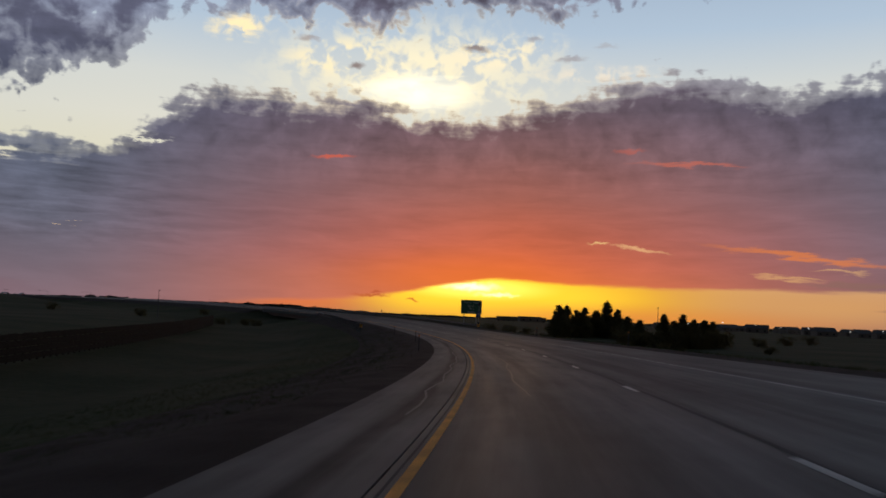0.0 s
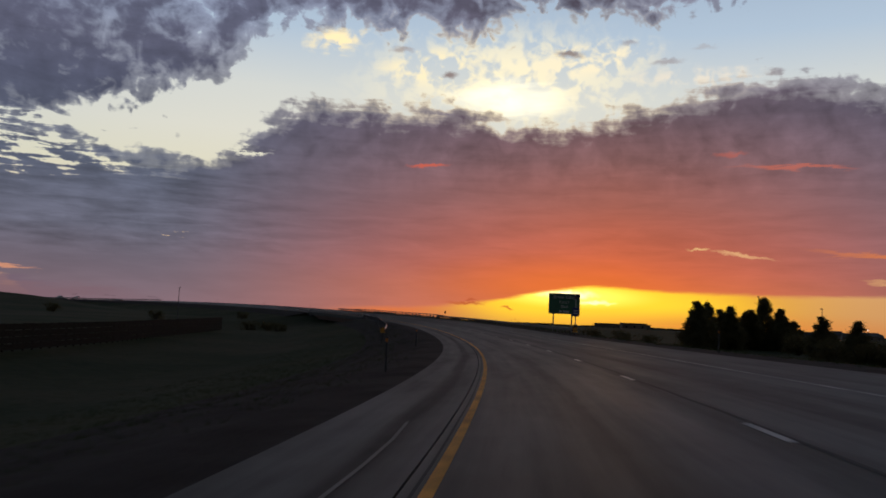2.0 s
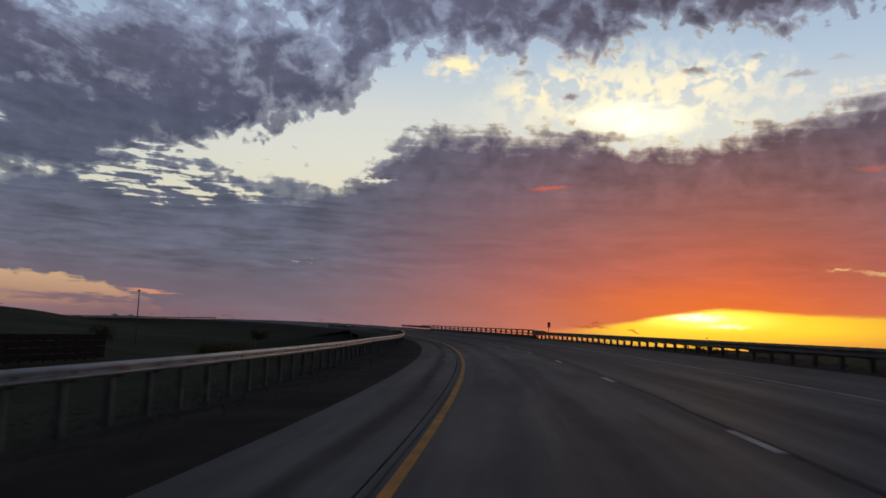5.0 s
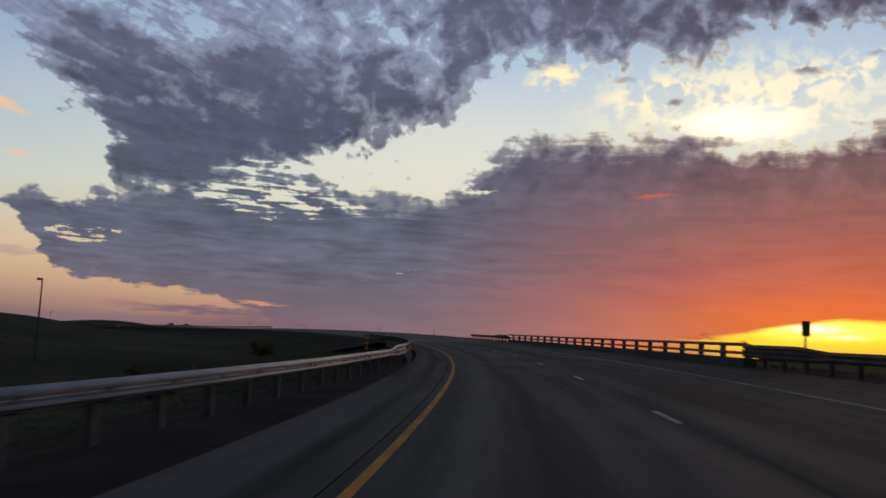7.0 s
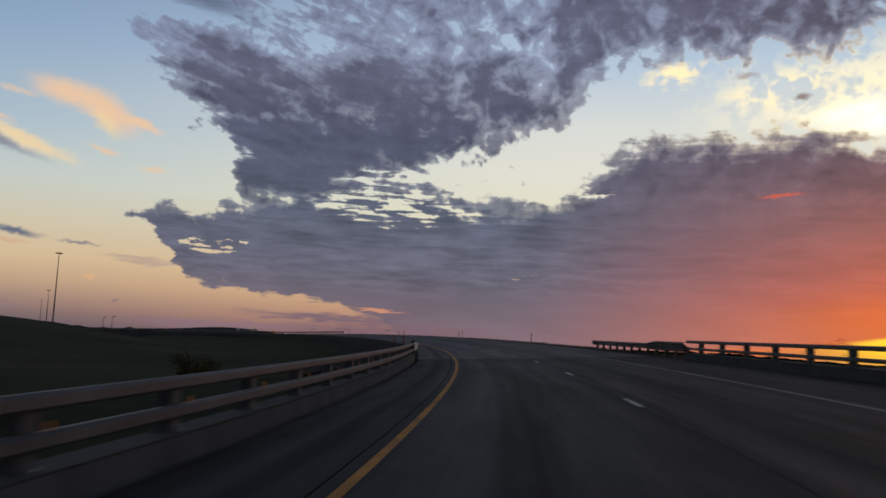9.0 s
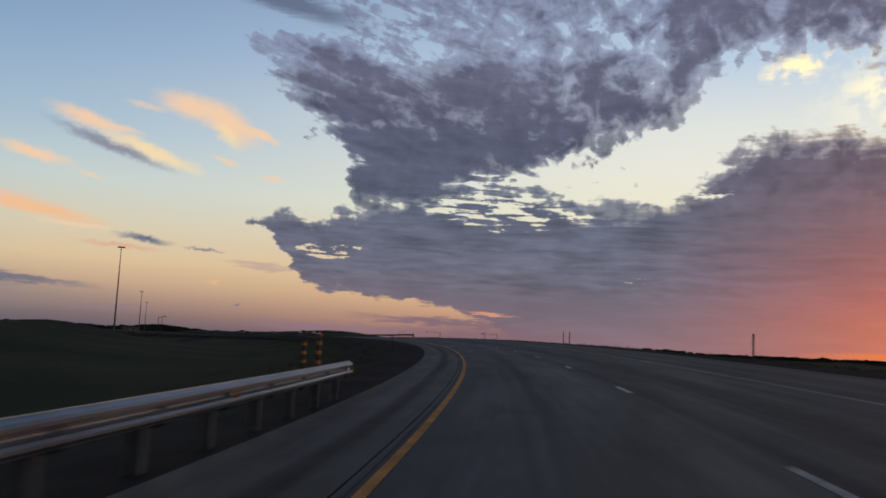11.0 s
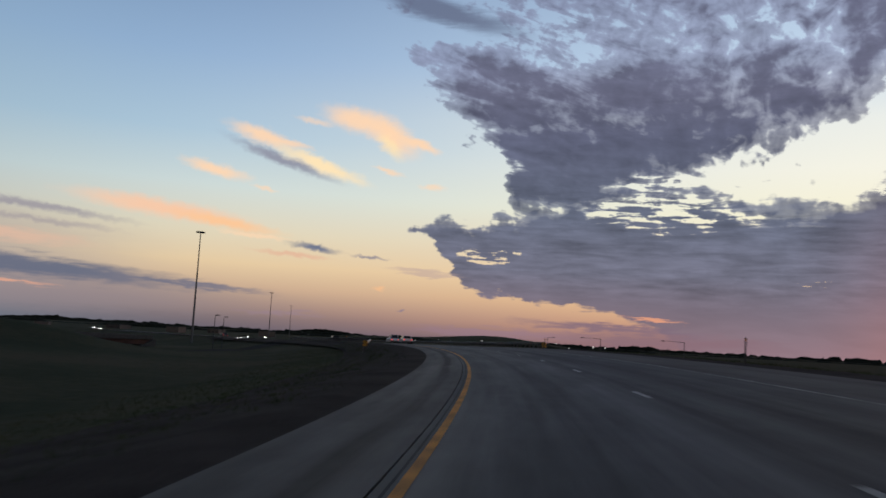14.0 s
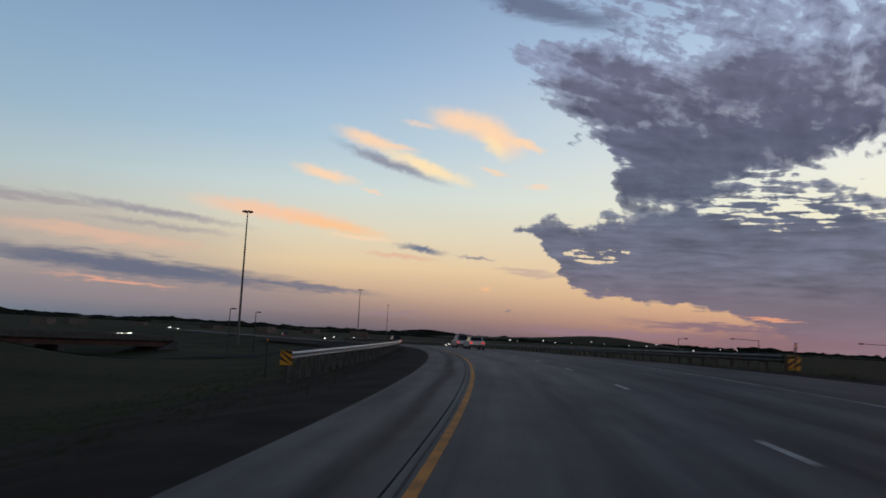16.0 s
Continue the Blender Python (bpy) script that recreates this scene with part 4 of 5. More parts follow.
# ---- exit sign ----
def exit_sign():
    ob = thing("exit_sign", (8.0, 182.2, -3.2), "large green highway guide sign on two steel posts", "road sign")
    a, b = np.array((5.73, 182.07)), np.array((10.29, 182.38))
    turn = math.degrees(math.atan2(b[1] - a[1], b[0] - a[0]))
    m = pose(*(float(v) for v in (a + b) / 2), 0, 0, 0, turn)
    w, z0, z1 = 2.29, 0.34, 3.36
    panel = part("panel", *moved(bev_box(-w, w, -0.03, 0.03, z0, z1, 0.015), m), sign_green, ob, "dark green sign panel")
    for x0, x1, y0, y1 in ((-w + 0.05, w - 0.05, z0 + 0.05, z0 + 0.10), (-w + 0.05, w - 0.05, z1 - 0.10, z1 - 0.05), (-w + 0.05, -w + 0.10, z0 + 0.1, z1 - 0.1), (w - 0.10, w - 0.05, z0 + 0.1, z1 - 0.1)):
        part("border", *moved(box(x0, x1, -0.036, -0.031, y0, y1), m), sign_white, panel, "thin white border")
    for text, z, size in (("Green Valley", 2.62, 0.62), ("Ranch", 1.90, 0.62), ("Blvd", 1.24, 0.62)):
        cu = bpy.data.curves.new("legend", "FONT")
        cu.body, cu.size, cu.align_x, cu.extrude = text, size, "CENTER", 0.004
        tmp = bpy.data.objects.new("legend", cu)
        me = bpy.data.meshes.new_from_object(tmp)
        bpy.data.objects.remove(tmp)
        v = [tuple(p.co) for p in me.vertices]
        f = [tuple(p.vertices) for p in me.polygons]
        part("legend", *moved((v, f), m @ pose(0, -0.038, z, 90, 0, 0)), sign_white, panel, "white lettering")
    for x0, x1 in ((-0.75, -0.35), (-0.2, 0.75)):
        part("legend_bar", *moved(box(x0, x1, -0.037, -0.031, 0.58, 0.86), m), sign_white, panel, "small white line of lettering")
    for x in (-1.54, 1.15):
        v, f = join(box(-0.09, 0.09, -0.006, 0.006, -3.4, z1 - 0.3), box(-0.09, 0.09, -0.10, -0.09, -3.4, z1 - 0.3), box(-0.09, 0.09, 0.09, 0.10, -3.4, z1 - 0.3))
        part("post", *moved((v, f), m @ Matrix.Translation((x, 0.16, 0))), galvanised, ob, "steel sign post")
    for z in (0.8, 1.85, 2.9):
        part("stringer", *moved(box(-w + 0.2, w - 0.2, 0.031, 0.058, z - 0.05, z + 0.05), m), galvanised, ob)
    return ob


exit_sign()


def camera_pole():
    ob = thing("blue_sign_pole", (8.45, 153.8, -3.2), "steel pole with a small blue sign and dark cabinet", "road sign")
    m = pose(8.45, 153.8, -0.62, 0, 0, 4)
    part("pole", *moved(tube([(0, 0, -3.4), (0, 0, 2.7)], [0.07, 0.06], 10), m), galvanised, ob)
    sign = part("sign_panel", *moved(bev_box(-0.38, 0.38, -0.10, -0.08, 0.48, 1.50, 0.012), m), sign_blue, ob, "small blue sign panel")
    for z, w in ((1.12, 0.22), (0.86, 0.26)):
        part("legend_bar", *moved(box(-w, w, -0.108, -0.1005, z - 0.06, z + 0.06), m), sign_white, sign, "pale line of lettering")
    cab = part("cabinet", *moved(bev_box(-0.22, 0.22, -0.30, 0.12, -1.15, -0.42, 0.03), m), dark_steel, ob, "dark equipment cabinet")
    part("cabinet_door", *moved(bev_box(-0.18, 0.18, -0.315, -0.303, -1.1, -0.47, 0.004), m), dark_steel, cab)
    part("head_unit", *moved(join(bev_box(-0.18, 0.30, -0.24, 0.22, 2.48, 2.72, 0.04), tube([(-0.14, 0, 2.70), (-0.14, 0, 2.92)], 0.10)), m), dark_steel, ob, "dark sensor head")
    part("solar_panel", *moved(bev_box(-0.30, 0.32, -0.02, 0.02, -0.25, 0.25, 0.01), m @ pose(0.12, 0, 2.8, -50, 0, 0)), car_glass, ob, "tilted dark solar panel")


camera_pole()


def board_sign(x, y, z0, z1, w, turn, base):
    ob = thing("small_sign", (x, y, base), "small sign panel on a single post behind the railing", "road sign", "small roadside signs")
    m = pose(x, y, 0, 0, 0, turn)
    part("panel", *moved(bev_box(-w / 2, w / 2, -0.015, 0.015, z0, z1, 0.01), m), dark_steel, ob, "dark back of a sign panel")
    part("post", *moved(tube([(0, 0.05, base - 0.4), (0, 0.05, z1 - 0.1)], 0.04), m), galvanised, ob)


board_sign(-15.25, 232.7, -0.06, 0.48, 0.32, 25, -2.2)


# ---- lamps ----
def street_lamp(x, y, base, top, arm, turn, label):
    ob = thing("street_lamp", (x, y, base), label, "street lamp", "street lamps of the interchange")
    m = pose(x, y, 0, 0, 0, turn)
    part("pole", *moved(tube([(0, 0, base - 0.3), (0, 0, base + (top - base) * 0.5), (0, 0, top)], [0.13, 0.10, 0.07], 8), m), dark_steel, ob)
    part("arm", *moved(tube([(0, 0, top - 0.15), (arm * 0.4, 0, top), (arm, 0, top + 0.05)], [0.06, 0.05, 0.04], 6), m), dark_steel, ob)
    head = bev_box(arm - 0.15, arm + 0.75, -0.2, 0.2, top - 0.06, top + 0.16, 0.05)
    part("lamp_head", *moved(head, m), dark_steel, ob, "flat dark unlit lamp head")


street_lamp(-89.2, 266.3, -4.6, 3.85, 0.45, -60, "tall dark street lamp with a flat head on the grass slope")
street_lamp(66.2, 249.6, -4.2, 4.3, 0.5, 80, "thin dark street lamp beyond the evergreens")
street_lamp(44.6, 217.4, -4.2, 5.2, 0.5, 80, "thin dark street lamp beyond the evergreens")
street_lamp(-303.3, 464.9, -6.5, 4.4, 0.4, 40, "dark street lamp beside the sunken cross road")
street_lamp(-326.0, 478.5, -6.5, 4.4, 0.4, 40, "dark street lamp beside the sunken cross road")
street_lamp(-268.8, 568.6, -6.0, 4.2, 5.0, 215, "street lamp with a long arm below the outer shoulder")
street_lamp(-235.0, 559.1, -6.0, 4.1, 5.0, 215, "street lamp with a long arm below the outer shoulder")
street_lamp(-312.9, 595.1, -6.0, 4.2, 1.7, 35, "street lamp with a short arm below the outer shoulder")


def high_mast(x, y, base, top, n=6):
    ob = thing("high_mast_lamp", (x, y, base), "very tall pale steel mast with a ring of floodlights", "light mast", "high masts of the interchange")
    hgt = top - base
    part("mast", *moved(tube([(0, 0, -0.3), (0, 0, hgt * 0.5), (0, 0, hgt)], [0.40, 0.28, 0.14], 10), pose(x, y, base)), post_steel, ob)
    ring = [(0.75 * math.cos(a), 0.75 * math.sin(a), hgt - 0.3) for a in np.linspace(0, math.tau, 17)]
    part("ring", *moved(tube(ring, 0.07, 6), pose(x, y, base)), galvanised, ob)
    for k in range(n):
        a = k * math.tau / n
        v = join(bev_box(0.75, 1.55, -0.3, 0.3, hgt - 0.62, hgt - 0.16, 0.08), tube([(0, 0, hgt - 0.3), (0.8, 0, hgt - 0.3)], 0.04, 6))
        part("floodlight", *moved(v, pose(x, y, base, 0, 0, math.degrees(a))), dark_steel, ob, "dark unlit floodlight")


high_mast(-384.3, 496.3, -5.0, 33.9)
high_mast(-653.0, 676.8, -4.0, 28.9)
high_mast(-935.7, 862.1, -4.0, 30.1)


# ---- trees and shrubs ----
def leaf_cloud(rng, centres, sizes, count, leaf):
    """Many small leaf faces scattered through clumps."""
    v, f = [], []
    for (c, r) in zip(centres, sizes):
        for _ in range(count):
            d = Vector((rng.gauss(0, 0.46), rng.gauss(0, 0.46), rng.gauss(0.08, 0.5))) * r
            p = Vector(c) + d
            a = Vector((rng.uniform(-1, 1), rng.uniform(-1, 1), rng.uniform(-0.6, 0.9))).normalized() * leaf * rng.uniform(0.6, 1.3)
            b = a.orthogonal().normalized() * leaf * rng.uniform(0.25, 0.5)
            o = len(v)
            v += [tuple(p - a), tuple(p + b), tuple(p + a), tuple(p - b)]
            f.append((o, o + 1, o + 2, o + 3))
    return v, f


def make_tree(seed, height, spread, name, label):
    """Evergreen with a tapered trunk, side limbs and ragged clumps, rooted at the origin."""
    rng = random.Random(seed)
    ob = thing(name, (0, 0, 0), label, "tree", "roadside evergreens")
    bend = [(rng.uniform(-0.1, 0.1) * i, rng.uniform(-0.1, 0.1) * i, height * 0.97 * i / 5) for i in range(6)]
    bend[0] = (0, 0, -0.4)
    part("trunk", *tube(bend, [0.17, 0.14, 0.11, 0.08, 0.05, 0.02], 7), bark, ob)
    cs, rs = [], []
    levels = 11
    for i in range(levels):
        q = i / (levels - 1)
        z = height * (0.05 + 0.93 * q)
        reach = spread * (1 - q) ** 0.68 * rng.uniform(0.8, 1.2) + 0.12
        for k in range(8 if q < 0.7 else 5):
            a = rng.uniform(0, math.tau)
            d = reach * rng.uniform(0.35, 1.0)
            tip = (d * math.cos(a), d * math.sin(a), z + rng.uniform(-0.2, 0.35))
            if k < 2:
                part("limb", *tube([(0, 0, z - 0.3), tuple(x * 0.6 for x in tip[:2]) + (z - 0.1,), tip], [0.04, 0.03, 0.012], 5), bark, ob)
            cs.append(tip)
            rs.append(rng.uniform(0.5, 1.0) * (1.1 - 0.62 * q))
    cs.append((bend[-1][0], bend[-1][1], height))
    rs.append(0.22)
    part("crown", *leaf_cloud(rng, cs, rs, 170, 0.15), needles, ob, "dense dark green foliage")
    return ob


def land_z(x, y):
    return float(relief(np.array([x]), np.array([y]))[0])


# place and height of the top
TREES = [(27.3, 183.6, 2.5), (29.0, 187.5, 1.6), (30.2, 191, 2.5), (33.4, 197, 1.8), (36.4, 203.5, 2.4), (39.0, 203.5, 1.6), (41.5, 201.7, 3.9), (44.3, 202.5, 2.2), (45.8, 200, 0.4), (33.5, 190, 1.2), (38, 196, 1.8), (42.5, 195, 1.2),
         (37.5, 161, 0.7), (36.6, 147.4, 0.1), (38.4, 138.2, 1.1), (41.0, 141, 0.2), (43.0, 143.1, 1.2), (45.8, 146, 0.5), (48.6, 149, 0.5), (51.0, 152, 0.3)]
kinds = [make_tree(11 + k, 6.0, 2.1, "evergreen_tree", "bushy dark evergreen tree on the slope below the road") for k in range(3)]
rng = random.Random(4)
for i, (x, y, top) in enumerate(TREES):
    k = kinds[i % 3]
    h = top - land_z(x, y) + 0.1
    m = pose(x, y, land_z(x, y) - 0.1, 0, 0, rng.uniform(0, 360))
    if i < 3:
        k.matrix_basis = m
        k.scale = (1.25 if i < 12 else 0.95,) * 2 + (h / 6.0,)
        t = k
    else:
        t = copy_thing(k, m)
        t.scale = (1.25 if i < 12 else 0.95,) * 2 + (h / 6.0,)


def make_shrub(seed, r):
    rng = random.Random(seed)
    ob = thing("shrub", (0, 0, 0), "low dark rounded shrub in the dry grass", "shrub", "shrubs in the grass")
    for k in range(5):
        a = k * 1.26
        part("stem", *tube([(0, 0, -0.2), (0.3 * r * math.cos(a), 0.3 * r * math.sin(a), r * 0.5), (0.6 * r * math.cos(a), 0.6 * r * math.sin(a), r * 1.1)], [0.05, 0.035, 0.015], 5), bark, ob)
    cs = [(rng.uniform(-0.8, 0.8) * r, rng.uniform(-0.8, 0.8) * r, rng.uniform(0.25, 1.25) * r) for _ in range(22)]
    part("foliage", *leaf_cloud(rng, cs, [rng.uniform(0.28, 0.5) * r for _ in cs], 55, 0.10 * r), scrub, ob)
    return ob


SHRUBS = [(26.2, 181.5, 1.7), (28.6, 183.5, 1.9), (31, 187.5, 2.1), (34, 192, 2.1), (36, 196.5, 2.1), (39.5, 198.5, 2.2), (42.5, 199, 2.2), (45.5, 197, 2.1), (48, 196, 1.9), (43, 188, 2.0), (40, 178, 2.0), (39, 168, 2.0), (36.6, 156, 2.0), (35.6, 150, 1.9), (35.5, 143, 1.9), (36.8, 137, 1.9),
          (39.8, 138.5, 2.1), (42, 140.5, 2.1), (44.6, 142.8, 2.1), (47.3, 146, 2.2), (49.8, 149, 2.2), (52.3, 152.5, 2.3), (53.2, 155, 2.0), (38, 144, 1.8), (41, 153, 1.9), (66, 170, 1.4), (80, 190, 1.6), (92, 205, 1.7), (70, 215, 1.5),
          (-66.7, 258.7, 2.2), (-93.6, 263.1, 1.9), (-84, 300, 1.6), (-120, 260, 1.8), (-48, 222, 1.5), (-52, 227, 1.4), (15, 168, 1.1), (13.0, 195, 1.6), (17.5, 194, 1.5), (19.5, 176, 1.5), (22, 165, 0.9), (0, 215, 1.3), (35, 125, 1.0), (52, 128, 1.0)]
bushes = [make_shrub(31 + k, 1.0) for k in range(2)]
for i, (x, y, r) in enumerate(SHRUBS):
    m = pose(x, y, land_z(x, y) - 0.05, 0, 0, rng.uniform(0, 360))
    if i < 2:
        t = bushes[i]
        t.matrix_basis = m
    else:
        t = copy_thing(bushes[i % 2], m)
    t.scale = (r, r, r * 0.9)


# ---- board fence across the field ----
def field_fence():
    ob = thing("board_fence", (-45, 85, -4), "long dark weathered timber board fence across the field", "fence")
    line = [(-29.5, 46), (-33.7, 67.5), (-39.5, 111), (-45.1, 151), (-51.3, 184), (-58, 218.3)]
    pts = []
    for (x0, y0), (x1, y1) in zip(line, line[1:]):
        n = int(math.hypot(x1 - x0, y1 - y0) / 1.8)
        pts += [(x0 + (x1 - x0) * i / n, y0 + (y1 - y0) * i / n) for i in range(n)]
    for (x0, y0), (x1, y1) in zip(pts, pts[1:]):
        a = math.degrees(math.atan2(y1 - y0, x1 - x0))
        m = pose(x0, y0, land_z(x0, y0), 0, 0, a)
        d = math.hypot(x1 - x0, y1 - y0)
        part("post", *moved(bev_box(-0.07, 0.07, -0.07, 0.07, -0.5, 2.5, 0.015), m), wood, ob)
        part("brace", *moved(tube([(0, 0.9, -0.2), (0, 0.06, 1.9)], 0.05, 5), m), wood, ob, "leaning timber brace")
        for z in (0.15, 0.74, 1.33, 1.92):
            part("board", *moved(bev_box(-0.02, d + 0.02, -0.10, -0.072, z, z + 0.54 + rng.uniform(-0.03, 0.03), 0.006), m), wood, ob)


field_fence()


# ---- grass ----
def verge_drop(l):
    if l < 0:
        return -0.03 - 0.15 * max(0.0, -2.08 - l - 1.4)
    return -0.03 - 0.11 * max(0.0, l - 11.15 - 1.4)


def tufts(name, n, spots, label, tall):
    rg = np.random.RandomState(7)
    s, l = spots(rg, n)
    near = np.where(l < 0, l > -9.2, l < 16.8)
    h = np.array([verge_drop(q) for q in l])
    p = at(s, l, h)
    z = relief(p[:, 0], p[:, 1])
    p[:, 2] = np.where(near, p[:, 2], z)
    keep = ~((s > BRIDGE[0] - 2) & (s < BRIDGE[1] + 2))
    p = p[keep]
    n = len(p)
    v = np.zeros((n, 5, 3, 3))
    for k in range(5):
        a = rg.uniform(0, math.tau, n)
        hh = rg.uniform(0.35, 1.0, n) * tall
        w = hh * 0.09
        off = rg.normal(0, 0.09, (n, 2))
        lean = rg.normal(0, 0.35, (n, 2)) * hh[:, None]
        base = p + np.concatenate([off, np.full((n, 1), -0.03)], 1)
        side = np.stack([np.cos(a) * w, np.sin(a) * w, 0 * a], -1)
        v[:, k, 0], v[:, k, 1] = base - side, base + side
        v[:, k, 2] = base + np.concatenate([lean, hh[:, None]], 1)
    v = v.reshape(-1, 3)
    return tagged(part(name, v, np.arange(len(v)).reshape(-1, 3), blade), label, "grass", kind="stuff")


def left_spots(rg, n):
    return rg.uniform(-15, 560, n), -3.3 - rg.gamma(2.0, 6.0, n)


def right_spots(rg, n):
    return rg.uniform(10, 560, n), 12.3 + rg.gamma(2.0, 3.0, n)


tufts("grass_left", 60000, left_spots, "uneven dark green and straw grass on the inner slope", 0.15)
tufts("grass_right", 9000, right_spots, "sparse dry grass beyond the outer shoulder", 0.26)


# ---- far distance ----
def woods():
    """Low uneven belt of far trees along the horizon."""
    v, f = [], []
    rw = random.Random(9)
    for ring, (d, tall) in enumerate(((1500, 5.0), (2300, 9.0), (3300, 14.0))):
        n = 1100
        o = len(v)
        for i in range(n):
            a = radians(-112 + 165 * i / (n - 1))
            q = noise.noise((a * 14, ring * 5.0, 0)) + 0.5 * noise.noise((a * 70, ring * 3.0, 2)) + 0.35 * noise.noise((a * 240, ring, 5))
            x, y = -80 + d * math.sin(a), 230 + d * math.cos(a)
            sunward = min(1, max(0, (a + 0.17) / 0.12))
            g = -4.5 - 2.8 * sunward + (5.0 - 17.0 * sunward) * min(1, max(0, (d - 900) / 3500))
            hh = max(0.4, tall * (1 - 0.5 * sunward) * (0.55 + 0.9 * q)) if rw.random() > 0.02 else 0.3
            for k, (dd, zz) in enumerate(((0, -3), (6, hh * 0.8), (14, hh), (30, hh * 0.75), (40, -3))):
                v.append((x + dd * math.sin(a), y + dd * math.cos(a), g + zz + (rw.uniform(-0.6, 0.6) if 0 < k < 4 else 0)))
        for i in range(n - 1):
            f += [(o + i * 5 + k, o + (i + 1) * 5 + k, o + (i + 1) * 5 + k + 1, o + i * 5 + k + 1) for k in range(4)]
    return tagged(part("far_woods", v, f, far_wood), "low dark belt of far woodland on the horizon", "woods", kind="stuff")


woods()


def far_hill():
    v, f = [], []
    n, m = 40, 10
    for j in range(m):
        for i in range(n):
            a, q = radians(-58 + 22 * i / (n - 1)), j / (m - 1)
            d = 1350 + 500 * q
            z = -5 + 17 * math.exp(-((i / (n - 1) - 0.58) / 0.20) ** 2) * math.sin(math.pi * q) + 6 * math.exp(-((i / (n - 1) - 0.25) / 0.25) ** 2) * math.sin(math.pi * q)
            v.append((-157 + d * math.sin(a), 415 + d * math.cos(a), z + 1.2 * noise.noise((i * 0.6, j * 0.7, 0))))
    f = [(j * n + i, j * n + i + 1, (j + 1) * n + i + 1, (j + 1) * n + i) for j in range(m - 1) for i in range(n - 1)]
    return tagged(part("far_hill", v, f, meadow, smooth=True), "low dark hill on the far horizon", "hill", kind="structure")


far_hill()


def house(x, y, w, d, h, turn, label, flat=False):
    b = land_z(x, y)
    ob = thing("house", (x, y, b), label, "building", "far buildings")
    m = pose(x, y, b, 0, 0, turn)
    wall = part("wall", *moved(bev_box(-w / 2, w / 2, -d / 2, d / 2, -0.5, h, 0.03), m), wall_tan, ob)
    if flat:
        part("roof", *moved(bev_box(-w / 2 - 0.3, w / 2 + 0.3, -d / 2 - 0.3, d / 2 + 0.3, h, h + 0.4, 0.05), m), roof_grey, ob)
    else:
        r = h + d * 0.28
        v = [(-w / 2 - 0.4, -d / 2 - 0.4, h), (w / 2 + 0.4, -d / 2 - 0.4, h), (w / 2 + 0.4, d / 2 + 0.4, h), (-w / 2 - 0.4, d / 2 + 0.4, h), (-w / 2 - 0.4, 0, r), (w / 2 + 0.4, 0, r)]
        part("roof", *moved((v, [(0, 1, 5, 4), (2, 3, 4, 5), (0, 4, 3), (1, 2, 5), (0, 3, 2, 1)]), m), roof_grey, ob)
    for k in range(max(2, int(w / 4))):
        x0 = -w / 2 + (k + 0.5) * w / max(2, int(w / 4))
        part("window", *moved(bev_box(x0 - 0.5, x0 + 0.5, -d / 2 - 0.04, -d / 2 - 0.003, 1.0, 2.2, 0.01), m), car_glass, wall, "dark window")
    return ob


rh = random.Random(21)
house(69, 715, 42, 20, 4.8, -5, "long low building with a flat roof far behind the road", True)
house(60, 560, 14, 9, 3.4, 5, "low tan building far off in the plain", True)
for k in range(16):
    a, d = radians(15 + k * 1.0 + rh.uniform(-0.3, 0.3)), rh.uniform(620, 900)
    house(d * math.sin(a), d * math.cos(a), rh.uniform(9, 16), rh.uniform(8, 11), rh.uniform(2.8, 3.8), rh.uniform(-30, 30), "small tan house of the distant town")
for k in range(8):
    a, d = radians(-86 + k * 3.4 + rh.uniform(-1, 1)), rh.uniform(600, 900)
    house(-157 + d * math.sin(a), 415 + d * math.cos(a), rh.uniform(14, 30), rh.uniform(9, 14), rh.uniform(3.0, 5.0), rh.uniform(-40, 40), "low building near the far interchange", True)


def yard_lamp(x, y, h, label):
    b = land_z(x, y)
    ob = thing("yard_lamp", (x, y, b), label, "lamp", "lit lamps far off")
    part("pole", *moved(tube([(0, 0, -0.3), (0, 0, h)], [0.09, 0.06], 6), pose(x, y, b)), dark_steel, ob)
    part("lamp", *moved(bev_box(-0.28, 0.28, -0.28, 0.28, h, h + 0.35, 0.08), pose(x, y, b)), lamp_glow, ob, "glowing white lamp")


for k in range(7):
    a, d = radians(17 + k * 1.8 + rh.uniform(-0.5, 0.5)), rh.uniform(520, 640)
    yard_lamp(d * math.sin(a), d * math.cos(a), rh.uniform(3.5, 5.5), "lit white lamp of the distant town")
for k in range(14):
    a, d = radians(-52 + k * 1.15 + rh.uniform(-0.4, 0.4)), rh.uniform(480, 620)
    yard_lamp(-157 + d * math.sin(a), 415 + d * math.cos(a), rh.uniform(4.0, 6.5), "lit lamp beside the far carriageway")


# ---- sunken cross road and its overpass ----
def cross_road():
    a, b = np.array((-268.0, 421.0)), np.array((-318.0, 500.0))
    d = (b - a) / np.linalg.norm(b - a)
    nrm = np.array((-d[1], d[0]))
    v, f = [], []
    ts = np.linspace(0, np.linalg.norm(b - a), 40)
    for t in ts:
        for w in (-6, -3, 0, 3, 6):
            p = a + d * t + nrm * w
            v.append((p[0], p[1], land_z(*p) + 0.12))
    f = [(i * 5 + k, i * 5 + k + 1, (i + 1) * 5 + k + 1, (i + 1) * 5 + k) for i in range(len(ts) - 1) for k in range(4)]
    return tagged(part("cross_road", v, f, dull_road), "grey sunken cross road below the highway", "road", kind="structure")


cross_road()


